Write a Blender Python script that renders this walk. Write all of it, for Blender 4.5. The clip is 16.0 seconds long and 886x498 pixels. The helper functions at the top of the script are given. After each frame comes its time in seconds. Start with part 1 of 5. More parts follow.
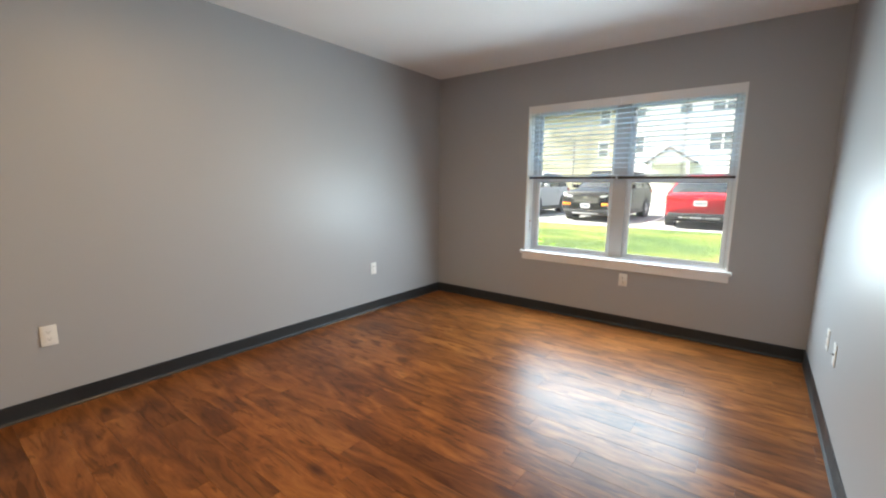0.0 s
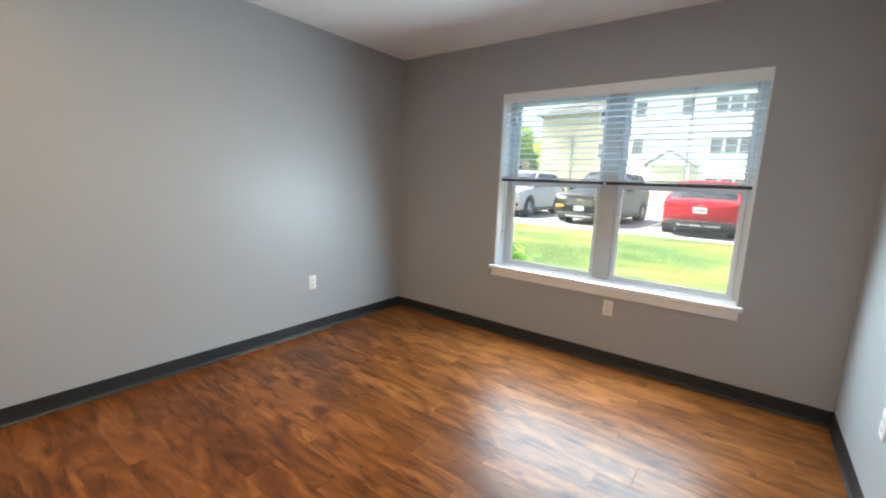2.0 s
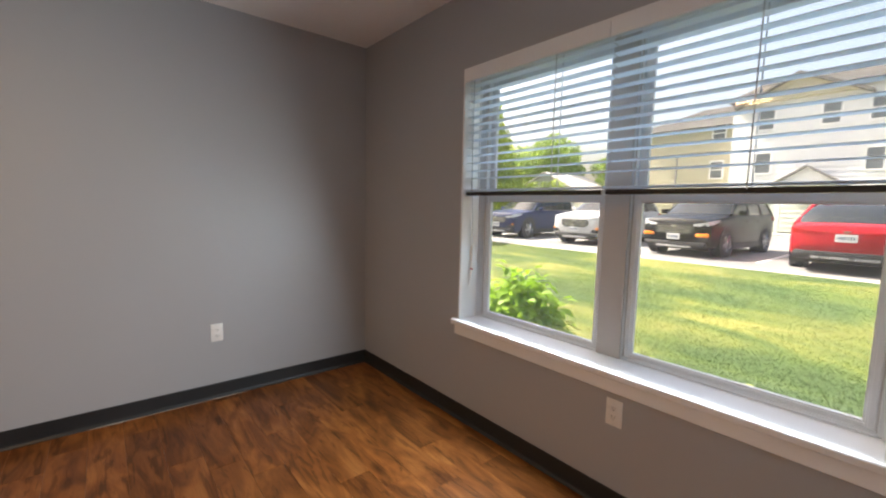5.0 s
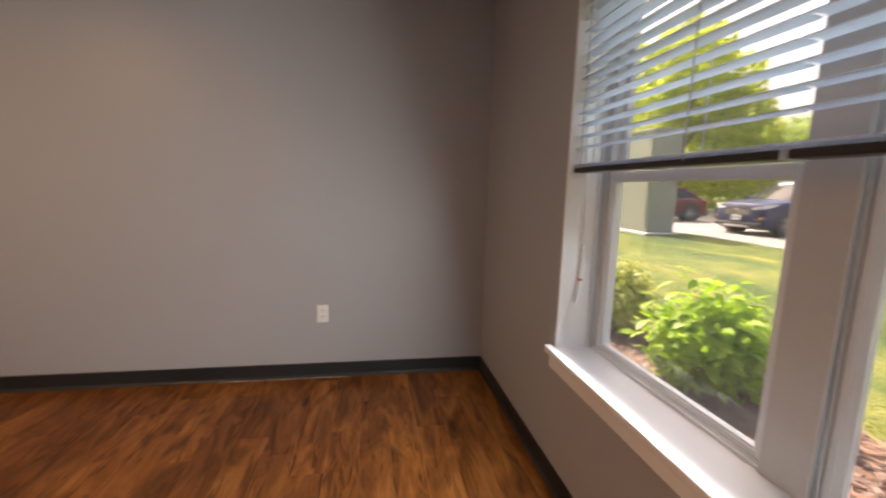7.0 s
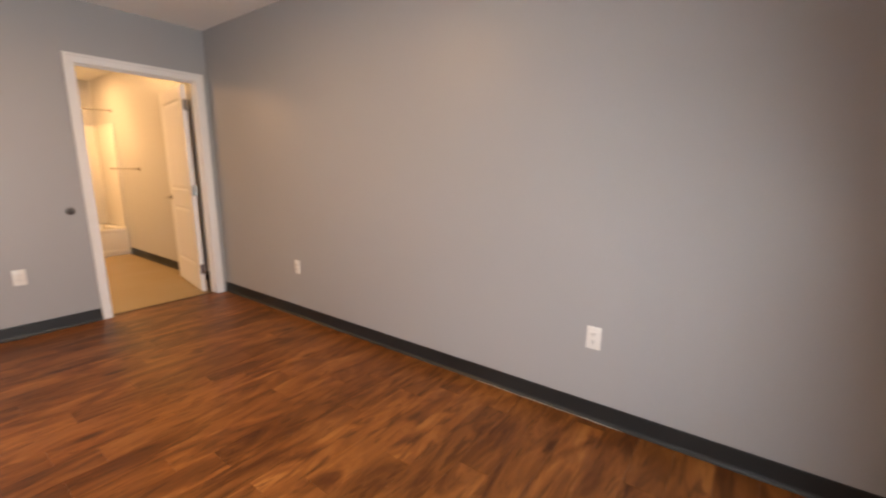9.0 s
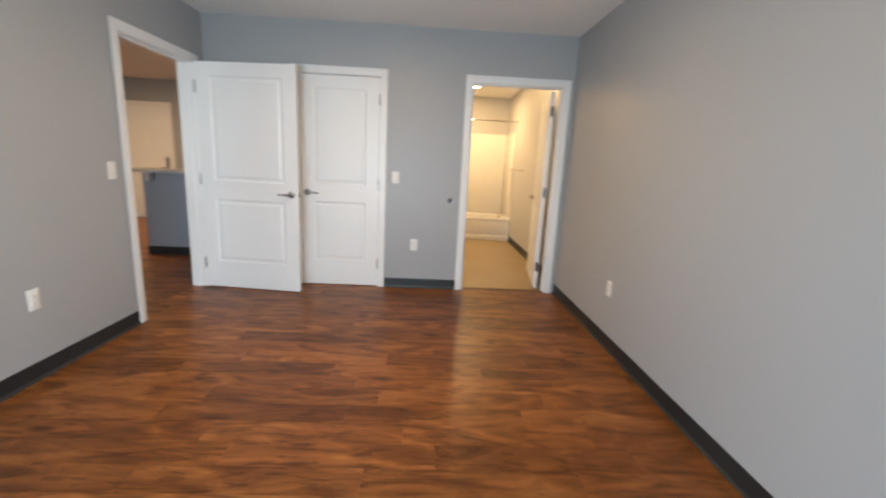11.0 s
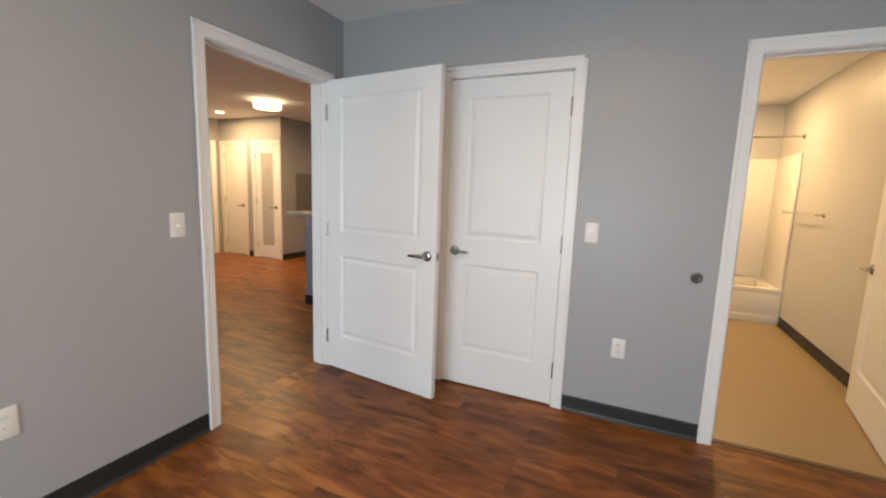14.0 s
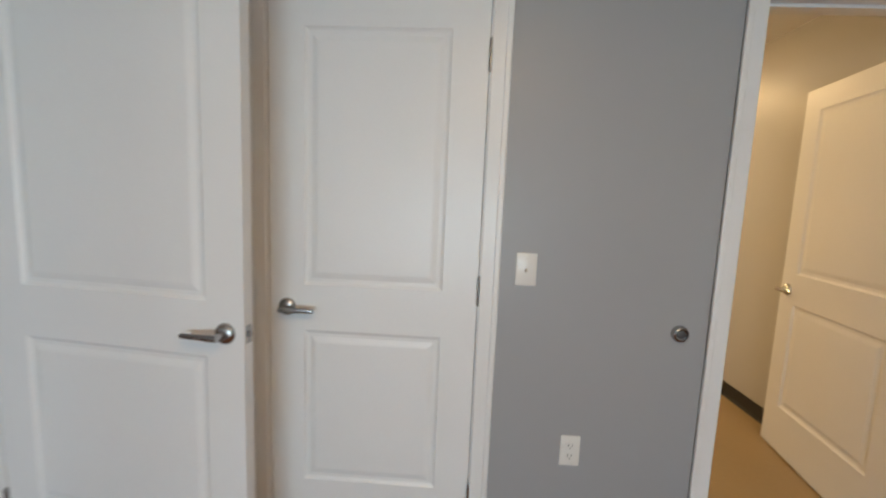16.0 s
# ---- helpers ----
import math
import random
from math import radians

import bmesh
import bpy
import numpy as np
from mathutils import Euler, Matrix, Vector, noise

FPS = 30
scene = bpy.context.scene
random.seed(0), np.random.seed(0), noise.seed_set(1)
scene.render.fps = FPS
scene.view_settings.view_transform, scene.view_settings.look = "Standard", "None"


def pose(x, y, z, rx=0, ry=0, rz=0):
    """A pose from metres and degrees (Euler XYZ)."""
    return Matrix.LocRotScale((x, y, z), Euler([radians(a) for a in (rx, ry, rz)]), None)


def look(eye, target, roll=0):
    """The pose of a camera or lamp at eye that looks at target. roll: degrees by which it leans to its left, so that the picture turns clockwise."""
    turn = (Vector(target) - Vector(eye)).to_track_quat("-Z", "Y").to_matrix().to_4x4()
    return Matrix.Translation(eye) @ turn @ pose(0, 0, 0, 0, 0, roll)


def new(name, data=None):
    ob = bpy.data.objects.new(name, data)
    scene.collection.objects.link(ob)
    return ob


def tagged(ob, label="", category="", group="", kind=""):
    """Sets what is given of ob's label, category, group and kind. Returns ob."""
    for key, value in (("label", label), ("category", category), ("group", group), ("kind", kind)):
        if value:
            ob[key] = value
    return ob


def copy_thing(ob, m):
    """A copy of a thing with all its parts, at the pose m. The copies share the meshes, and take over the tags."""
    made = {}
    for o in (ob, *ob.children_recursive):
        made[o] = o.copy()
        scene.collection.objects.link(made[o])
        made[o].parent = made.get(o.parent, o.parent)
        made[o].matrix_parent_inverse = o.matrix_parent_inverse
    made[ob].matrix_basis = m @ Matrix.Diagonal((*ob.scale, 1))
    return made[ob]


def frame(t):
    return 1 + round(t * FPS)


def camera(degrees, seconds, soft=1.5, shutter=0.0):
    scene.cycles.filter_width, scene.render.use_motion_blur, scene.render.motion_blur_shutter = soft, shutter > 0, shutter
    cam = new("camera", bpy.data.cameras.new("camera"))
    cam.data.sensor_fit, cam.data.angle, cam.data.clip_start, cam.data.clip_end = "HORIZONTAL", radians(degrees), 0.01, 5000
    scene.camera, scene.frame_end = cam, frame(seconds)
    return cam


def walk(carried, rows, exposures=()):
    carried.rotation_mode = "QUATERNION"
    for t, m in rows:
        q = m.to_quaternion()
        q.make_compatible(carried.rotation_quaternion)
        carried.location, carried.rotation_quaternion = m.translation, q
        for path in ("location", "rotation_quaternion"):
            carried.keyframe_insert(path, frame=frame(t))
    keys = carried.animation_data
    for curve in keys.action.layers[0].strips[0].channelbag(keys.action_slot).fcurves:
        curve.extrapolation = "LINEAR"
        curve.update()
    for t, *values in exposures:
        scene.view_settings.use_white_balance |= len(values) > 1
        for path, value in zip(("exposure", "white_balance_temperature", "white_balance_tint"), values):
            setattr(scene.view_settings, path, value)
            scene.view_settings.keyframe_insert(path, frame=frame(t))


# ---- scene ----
cam = camera(94.0, 16.0, soft=2.1, shutter=0.5)
PATH = [
    (0, (0.362, 0.248, 1.284), (-0.834, 1.822, 0.979), 0.5),
    (0.5, (0.375, 0.361, 1.303), (-0.846, 1.913, 0.986), 0.2),
    (1, (0.297, 0.518, 1.266), (-0.88, 2.113, 0.997), 0.4),
    (1.5, (0.21, 0.752, 1.269), (-0.916, 2.386, 1.02), 0.5),
    (2, (0.229, 1.031, 1.334), (-0.953, 2.612, 1.01), 2.3),
    (2.5, (0.21, 1.248, 1.292), (-0.99, 2.82, 0.994), 3.3),
    (3, (0.146, 1.498, 1.285), (-1.06, 3.074, 1.036), 2.7),
    (5.3, (0.255, 2.688, 1.293), (-1.333, 3.88, 1.055), 1.7),
    (5.5, (0.256, 2.761, 1.296), (-1.367, 3.899, 1.031), 2.0),
    (6, (0.181, 2.967, 1.289), (-1.534, 3.963, 1.027), 1.8),
    (6.5, (0.078, 3.18, 1.261), (-1.75, 3.952, 1.012), 1.3),
    (7, (0.02, 3.413, 1.281), (-1.927, 3.764, 0.989), 1.7),
    (7.5, (-0.094, 3.529, 1.284), (-2.058, 3.461, 0.913), 2.0),
    (8, (-0.314, 3.615, 1.266), (-2.23, 3.167, 0.907), 1.8),
    (8.2, (-0.408, 3.656, 1.266), (-2.28, 3.052, 0.905), 1.5),
    (10.3, (-1.163, 3.63, 1.257), (-1.876, 1.803, 0.862), 0.9),
    (10.5, (-1.25, 3.629, 1.267), (-1.776, 1.74, 0.874), 1.5),
    (11, (-1.348, 3.526, 1.275), (-1.434, 1.569, 0.869), 2.9),
    (11.5, (-1.379, 3.27, 1.256), (-1.076, 1.332, 0.869), 3.6),
    (12, (-1.41, 3.01, 1.277), (-0.79, 1.152, 0.876), 2.7),
    (12.5, (-1.458, 2.79, 1.307), (-0.608, 1.019, 0.932), 2.7),
    (13, (-1.385, 2.552, 1.284), (-0.481, 0.796, 0.97), 3.1),
    (13.5, (-1.266, 2.241, 1.291), (-0.468, 0.433, 0.988), 1.7),
    (14, (-1.231, 1.945, 1.329), (-0.416, 0.14, 1.048), 2.0),
    (14.5, (-1.155, 1.686, 1.332), (-0.444, -0.157, 1.018), 1.4),
    (15, (-1.009, 1.382, 1.299), (-0.561, -0.554, 1.072), -0.3),
    (15.5, (-0.91, 1.098, 1.339), (-0.569, -0.858, 1.101), 0.1),
    (16, (-0.804, 0.858, 1.345), (-0.71, -1.125, 1.11), 2.4),
]
EXPOSURES = [(0, 2.10, 6500, 6), (3.0, 2.20, 6200, 3), (5.3, 1.42, 7200, 17), (6.5, 1.32, 7800, 21), (8.2, 1.88, 8700, 30), (10.3, 2.10, 6200, 6), (12, 2.16, 6300, 8), (14.5, 1.96, 6300, 7), (16, 1.68, 6200, 5)]
walk(cam, [(t, look(eye, target, roll)) for t, eye, target, roll in PATH], EXPOSURES)

# ---- world, sun ----
SUN_DIR = Vector((-0.80, -0.13, 0.95)).normalized()
world = bpy.data.worlds.new("sky")
scene.world = world
world.use_nodes = True
wt = world.node_tree
wt.nodes.clear()
w_out = wt.nodes.new("ShaderNodeOutputWorld")
w_bg = wt.nodes.new("ShaderNodeBackground")
w_sky = wt.nodes.new("ShaderNodeTexSky")
w_sky.sky_type = "NISHITA"
w_sky.sun_disc = False
w_sky.sun_elevation = math.asin(SUN_DIR.z)
w_sky.sun_rotation = math.atan2(SUN_DIR.x, SUN_DIR.y)
w_sky.dust_density = 7.0
w_sky.air_density = 1.2
w_bg.inputs["Strength"].default_value = 0.15
wt.links.new(w_sky.outputs[0], w_bg.inputs["Color"])
wt.links.new(w_bg.outputs[0], w_out.inputs["Surface"])

sun_data = bpy.data.lights.new("sun", "SUN")
sun_data.energy = 5.0
sun_data.angle = radians(0.6)
sun_data.color = (1.0, 0.96, 0.88)
sun = new("sun", sun_data)
sun.matrix_world = look(SUN_DIR * 60, (0, 0, 0))


def area_lamp(name, eye, target, sx, sy, power, colour, spread=180, shape="RECTANGLE"):
    d = bpy.data.lights.new(name, "AREA")
    d.shape, d.size, d.energy, d.color, d.spread = shape, sx, power, colour, radians(spread)
    if shape in ("RECTANGLE", "ELLIPSE"):
        d.size_y = sy
    ob = new(name, d)
    ob.matrix_world = look(eye, target)
    return ob


WARM = (1.0, 0.62, 0.29)
BATH_WARM = (1.0, 0.635, 0.295)
# daylight that the sky sends through the window
DAY = (0.735, 0.885, 1.0)
for z, power in ((0.74, 3.7), (0.91, 4.4), (1.08, 4.6), (1.25, 4.6)):
    area_lamp("window_daylight", (-0.68, 4.185, z), (-0.68, 2.185, z - 0.5), 1.66, 0.15, power, DAY, 168)
for z, drop, power in ((1.00, 0.8, 0.35), (1.56, 0.5, 0.4), (1.86, 0.5, 0.4)):
    area_lamp("reveal_daylight", (-0.68, 4.318, z), (-0.68, 2.318, z - drop), 1.66, 0.15, power, (0.52, 0.79, 1.0))
area_lamp("living_room_daylight", (2.92, 4.16, 1.33), (2.92, 2.16, 0.8), 1.70, 1.36, 8, (0.88, 0.95, 1.0))
area_lamp("bedroom_lamp_light", (-1.05, 1.35, 2.365), (-1.05, 1.35, 0), 0.30, 0.30, 6.5, WARM, shape="DISK")
area_lamp("hall_lamp_light", (3.54, -2.48, 2.345), (3.54, -2.48, 0), 0.34, 0.34, 9.5, WARM, shape="DISK")
area_lamp("hall_downlight_light", (5.10, -2.93, 2.47), (5.10, -2.93, 0), 0.14, 0.14, 8.5, WARM, shape="DISK")
area_lamp("bath_downlight_light", (-2.05, -3.38, 2.47), (-2.05, -3.38, 0), 0.15, 0.15, 8.4, BATH_WARM, shape="DISK")
# unseen fill lamp, added to brighten the bathroom's west side
area_lamp("bath_fill_light", (-0.75, -2.2, 2.25), (-2.2, -2.3, 1.0), 0.10, 0.6, 4.8, BATH_WARM)
# unseen lamp, added so the hall bathroom is not dark
area_lamp("small_bath_fill", (6.6, -2.9, 2.46), (6.6, -2.9, 0), 0.15, 0.15, 5, WARM, shape="DISK")


# ---- materials ----
def material(name, colour, rough=0.5, metal=0.0, spec=0.5):
    m = bpy.data.materials.new(name)
    m.use_nodes = True
    b = m.node_tree.nodes["Principled BSDF"]
    b.inputs["Base Color"].default_value = (*colour, 1)
    b.inputs["Roughness"].default_value = rough
    b.inputs["Metallic"].default_value = metal
    b.inputs["Specular IOR Level"].default_value = spec
    return m


def node(m, kind, **values):
    n = m.node_tree.nodes.new(kind)
    for k, v in values.items():
        n.inputs[k.replace("_", " ")].default_value = v
    return n


def link(m, a, b):
    m.node_tree.links.new(a, b)


def ramp(m, fac, stops):
    n = m.node_tree.nodes.new("ShaderNodeValToRGB")
    n.color_ramp.elements[0].position, n.color_ramp.elements[0].color = stops[0][0], (*stops[0][1], 1)
    n.color_ramp.elements[1].position, n.color_ramp.elements[1].color = stops[-1][0], (*stops[-1][1], 1)
    for p, c in stops[1:-1]:
        e = n.color_ramp.elements.new(p)
        e.color = (*c, 1)
    link(m, fac, n.inputs["Fac"])
    return n.outputs["Color"]


def varied(name, colour, rough=0.5, metal=0.0, spec=0.5, amount=0.12, big=1.5, fine=60.0, bump=0.05, rough_var=0.1, depth=0.002):
    """A surface that varies at two scales, with a fine relief."""
    m = material(name, colour, rough, metal, spec)
    b = m.node_tree.nodes["Principled BSDF"]
    co = node(m, "ShaderNodeTexCoord").outputs["Object"]
    n1 = node(m, "ShaderNodeTexNoise", Scale=big, Detail=4.0)
    n2 = node(m, "ShaderNodeTexNoise", Scale=fine, Detail=3.0)
    link(m, co, n1.inputs["Vector"])
    link(m, co, n2.inputs["Vector"])
    mix = node(m, "ShaderNodeMath")
    mix.operation = "MULTIPLY_ADD"
    mix.inputs[1].default_value = 0.65
    link(m, n1.outputs["Fac"], mix.inputs[0])
    half = node(m, "ShaderNodeMath")
    half.operation = "MULTIPLY"
    half.inputs[1].default_value = 0.35
    link(m, n2.outputs["Fac"], half.inputs[0])
    link(m, half.outputs[0], mix.inputs[2])
    lo = [c * (1 - amount) for c in colour]
    hi = [min(1, c * (1 + amount)) for c in colour]
    link(m, ramp(m, mix.outputs[0], [(0.3, lo), (0.7, hi)]), b.inputs["Base Color"])
    if rough_var:
        mr = node(m, "ShaderNodeMapRange")
        mr.inputs["From Min"].default_value, mr.inputs["From Max"].default_value = 0.3, 0.7
        mr.inputs["To Min"].default_value, mr.inputs["To Max"].default_value = max(0.02, rough - rough_var), min(1, rough + rough_var)
        link(m, n1.outputs["Fac"], mr.inputs["Value"])
        link(m, mr.outputs[0], b.inputs["Roughness"])
    if bump:
        bp = node(m, "ShaderNodeBump", Strength=bump, Distance=depth)
        link(m, n2.outputs["Fac"], bp.inputs["Height"])
        link(m, bp.outputs[0], b.inputs["Normal"])
    return m


def wood_floor():
    m = material("floor_wood", (0.2, 0.08, 0.03), 0.3, 0.0, 0.23)
    b = m.node_tree.nodes["Principled BSDF"]
    tc = node(m, "ShaderNodeTexCoord")
    info = node(m, "ShaderNodeObjectInfo")
    off = node(m, "ShaderNodeVectorMath")
    off.operation = "MULTIPLY_ADD"
    comb = node(m, "ShaderNodeCombineXYZ")
    for k, f in enumerate((37.0, 53.0, 11.0)):
        mm = node(m, "ShaderNodeMath")
        mm.operation = "MULTIPLY"
        mm.inputs[1].default_value = f
        link(m, info.outputs["Random"], mm.inputs[0])
        link(m, mm.outputs[0], comb.inputs[k])
    off.inputs[1].default_value = (1, 1, 1)
    link(m, tc.outputs["Object"], off.inputs[0])
    link(m, comb.outputs[0], off.inputs[2])

    def stretched(sx, sy, scale, detail, rough=0.5, distort=0.0):
        mp = node(m, "ShaderNodeMapping")
        mp.inputs["Scale"].default_value = (sx, sy, 1)
        link(m, off.outputs[0], mp.inputs["Vector"])
        n = node(m, "ShaderNodeTexNoise", Scale=scale, Detail=detail, Roughness=rough, Distortion=distort)
        link(m, mp.outputs[0], n.inputs["Vector"])
        return n.outputs["Fac"]

    broad = stretched(1.5, 5.2, 1.6, 5.0, 0.55, 1.2)
    grain = stretched(1.5, 10.5, 2.0, 5.0, 0.55, 1.5)
    fleck = stretched(4.0, 60.0, 2.0, 4.0, 0.55, 0.4)
    col = ramp(m, broad, [(0.28, (0.082, 0.0255, 0.0070)), (0.40, (0.136, 0.0445, 0.0112)), (0.53, (0.220, 0.0775, 0.0195)), (0.70, (0.325, 0.128, 0.036))])
    streak = ramp(m, grain, [(0.375, (0.14, 0.09, 0.08)), (0.425, (1, 1, 1))])
    mul = node(m, "ShaderNodeMix")
    mul.data_type, mul.blend_type = "RGBA", "MULTIPLY"
    mul.inputs["Factor"].default_value = 0.46
    link(m, col, mul.inputs[6])
    link(m, streak, mul.inputs[7])
    line = ramp(m, fleck, [(0.36, (0.35, 0.28, 0.25)), (0.50, (1, 1, 1))])
    mulf = node(m, "ShaderNodeMix")
    mulf.data_type, mulf.blend_type = "RGBA", "MULTIPLY"
    mulf.inputs["Factor"].default_value = 0.25
    link(m, mul.outputs[2], mulf.inputs[6])
    link(m, line, mulf.inputs[7])
    tint = ramp(m, info.outputs["Random"], [(0.0, (0.74, 0.71, 0.67)), (0.5, (1.0, 0.98, 0.95)), (1.0, (1.20, 1.19, 1.14))])
    mul2 = node(m, "ShaderNodeMix")
    mul2.data_type, mul2.blend_type = "RGBA", "MULTIPLY"
    mul2.inputs["Factor"].default_value = 1.0
    link(m, mulf.outputs[2], mul2.inputs[6])
    link(m, tint, mul2.inputs[7])
    vo = node(m, "ShaderNodeTexVoronoi", Scale=1.0)
    mp = node(m, "ShaderNodeMapping")
    mp.inputs["Scale"].default_value = (1.6, 4.2, 1)
    link(m, off.outputs[0], mp.inputs["Vector"])
    link(m, mp.outputs[0], vo.inputs["Vector"])
    knot = ramp(m, vo.outputs["Distance"], [(0.045, (0.22, 0.16, 0.13)), (0.13, (1, 1, 1))])
    mul3 = node(m, "ShaderNodeMix")
    mul3.data_type, mul3.blend_type = "RGBA", "MULTIPLY"
    mul3.inputs["Factor"].default_value = 0.85
    link(m, mul2.outputs[2], mul3.inputs[6])
    link(m, knot, mul3.inputs[7])
    link(m, mul3.outputs[2], b.inputs["Base Color"])
    mr = node(m, "ShaderNodeMapRange")
    mr.inputs["From Min"].default_value, mr.inputs["From Max"].default_value = 0.3, 0.7
    mr.inputs["To Min"].default_value, mr.inputs["To Max"].default_value = 0.40, 0.31
    link(m, grain, mr.inputs["Value"])
    link(m, mr.outputs[0], b.inputs["Roughness"])
    bp = node(m, "ShaderNodeBump", Strength=0.12, Distance=0.002)
    link(m, fleck, bp.inputs["Height"])
    link(m, bp.outputs[0], b.inputs["Normal"])
    return m


def clear_glass():
    m = bpy.data.materials.new("clear_glass")
    m.use_nodes = True
    t = m.node_tree
    t.nodes.clear()
    out = t.nodes.new("ShaderNodeOutputMaterial")
    mix = t.nodes.new("ShaderNodeMixShader")
    tr = t.nodes.new("ShaderNodeBsdfTransparent")
    tr.inputs["Color"].default_value = (0.95, 0.97, 0.96, 1)
    gl = t.nodes.new("ShaderNodeBsdfGlossy")
    gl.inputs["Roughness"].default_value = 0.02
    fr = t.nodes.new("ShaderNodeFresnel")
    fr.inputs["IOR"].default_value = 1.45
    t.links.new(fr.outputs[0], mix.inputs[0])
    t.links.new(tr.outputs[0], mix.inputs[1])
    t.links.new(gl.outputs[0], mix.inputs[2])
    # a thin milky veil mixed into the pane, standing in for glare and haze
    glare_veil = t.nodes.new("ShaderNodeBsdfTranslucent")
    glare_veil.inputs["Color"].default_value = (0.80, 0.83, 0.85, 1)
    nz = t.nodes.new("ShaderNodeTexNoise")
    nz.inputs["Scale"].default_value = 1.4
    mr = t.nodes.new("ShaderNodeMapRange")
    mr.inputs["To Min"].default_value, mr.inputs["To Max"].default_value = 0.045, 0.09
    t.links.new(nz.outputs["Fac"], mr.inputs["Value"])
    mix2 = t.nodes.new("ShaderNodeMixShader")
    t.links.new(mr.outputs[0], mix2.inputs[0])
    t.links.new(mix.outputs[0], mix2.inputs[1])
    t.links.new(glare_veil.outputs[0], mix2.inputs[2])
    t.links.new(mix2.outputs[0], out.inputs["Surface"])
    return m


def glowing(name, colour, strength):
    m = material(name, (0.9, 0.88, 0.84), 0.4)
    b = m.node_tree.nodes["Principled BSDF"]
    b.inputs["Emission Color"].default_value = (*colour, 1)
    b.inputs["Emission Strength"].default_value = strength
    return m


def leafy(name, lo, hi, trans=0.25):
    m = material(name, hi, 0.5)
    b = m.node_tree.nodes["Principled BSDF"]
    geo = node(m, "ShaderNodeNewGeometry")
    info = node(m, "ShaderNodeObjectInfo")
    add = node(m, "ShaderNodeMath")
    add.operation = "ADD"
    link(m, geo.outputs["Random Per Island"], add.inputs[0])
    link(m, info.outputs["Random"], add.inputs[1])
    fr = node(m, "ShaderNodeMath")
    fr.operation = "FRACT"
    link(m, add.outputs[0], fr.inputs[0])
    c = ramp(m, fr.outputs[0], [(0.0, lo), (1.0, hi)])
    link(m, c, b.inputs["Base Color"])
    tl = node(m, "ShaderNodeBsdfTranslucent")
    link(m, c, tl.inputs["Color"])
    mix = node(m, "ShaderNodeMixShader")
    mix.inputs[0].default_value = trans
    out = m.node_tree.nodes["Material Output"]
    link(m, b.outputs[0], mix.inputs[1])
    link(m, tl.outputs[0], mix.inputs[2])
    link(m, mix.outputs[0], out.inputs["Surface"])
    return m


M_WALL = varied("wall_paint", (0.384, 0.390, 0.402), 0.41, spec=0.41, amount=0.03, big=0.8, fine=320, bump=0.10, rough_var=0.03, depth=0.0012)
# wall paint lightened, so the bathroom's lamp light sits in its colour
M_BATH_LIT = varied("lamp_lifted_bath_paint", (0.54, 0.53, 0.51), 0.38, amount=0.03, big=0.8, fine=320, bump=0.10, rough_var=0.05, depth=0.0012)
M_CEIL = varied("ceiling_paint", (0.88, 0.87, 0.855), 0.75, amount=0.03, big=1.0, fine=140, bump=0.35, rough_var=0.03, depth=0.003)
M_TRIM = varied("white_trim_paint", (0.83, 0.83, 0.83), 0.35, amount=0.025, big=2.0, fine=120, bump=0.05, rough_var=0.06, depth=0.001)
M_DOOR = varied("white_door_paint", (0.84, 0.845, 0.85), 0.38, amount=0.03, big=1.5, fine=180, bump=0.06, rough_var=0.05, depth=0.001)
M_VINYL = varied("white_window_vinyl", (0.73, 0.77, 0.80), 0.32, amount=0.02, big=3.0, fine=90, bump=0.02, rough_var=0.05)
# vinyl greyed: the mullion's backlit shade is in this colour; weather strips share it
M_MULL = varied("backlit_mullion_vinyl", (0.52, 0.51, 0.50), 0.36, amount=0.04, big=3.0, fine=90, bump=0.02, rough_var=0.05)
M_BASE = varied("slate_cove_base", (0.016, 0.018, 0.0195), 0.48, amount=0.2, big=2.5, fine=90, bump=0.05, rough_var=0.1)
M_WOOD = wood_floor()
M_UNDER = varied("floor_joint", (0.03, 0.013, 0.007), 0.7, bump=0)
M_TAN = varied("tan_sheet_vinyl", (0.33, 0.235, 0.118), 0.34, amount=0.08, big=2.0, fine=45, bump=0.05, rough_var=0.06)
M_STRIP = varied("transition_strip", (0.10, 0.055, 0.027), 0.45)
M_PLATE = varied("plate_plastic", (0.80, 0.79, 0.76), 0.3, amount=0.02, big=9, fine=90, bump=0.0)
M_SLOT = material("socket_slot", (0.03, 0.03, 0.03), 0.6)
M_GAPS = material("socket_face", (0.77, 0.76, 0.73), 0.35)
M_NICKEL = varied("satin_nickel", (0.46, 0.45, 0.44), 0.24, metal=1.0, amount=0.08, big=12, fine=240, bump=0.03, rough_var=0.06)
M_CHROME = varied("chrome", (0.62, 0.60, 0.57), 0.16, metal=1.0, amount=0.05, big=10, fine=120, bump=0)
M_RUBBER = varied("dark_rubber", (0.07, 0.07, 0.072), 0.55, amount=0.2, big=20, fine=200)
M_RED = varied("red_alarm_plastic", (0.42, 0.012, 0.014), 0.32, amount=0.08, big=8, fine=90, bump=0.02)
M_SLAT = varied("white_slat", (0.82, 0.86, 0.89), 0.42, amount=0.03, big=5, fine=60, bump=0.03)
s_tl = node(M_SLAT, "ShaderNodeBsdfTranslucent", Color=(0.80, 0.88, 0.96, 1))
s_mix = node(M_SLAT, "ShaderNodeMixShader")
s_mix.inputs[0].default_value = 0.55
link(M_SLAT, M_SLAT.node_tree.nodes["Principled BSDF"].outputs[0], s_mix.inputs[1])
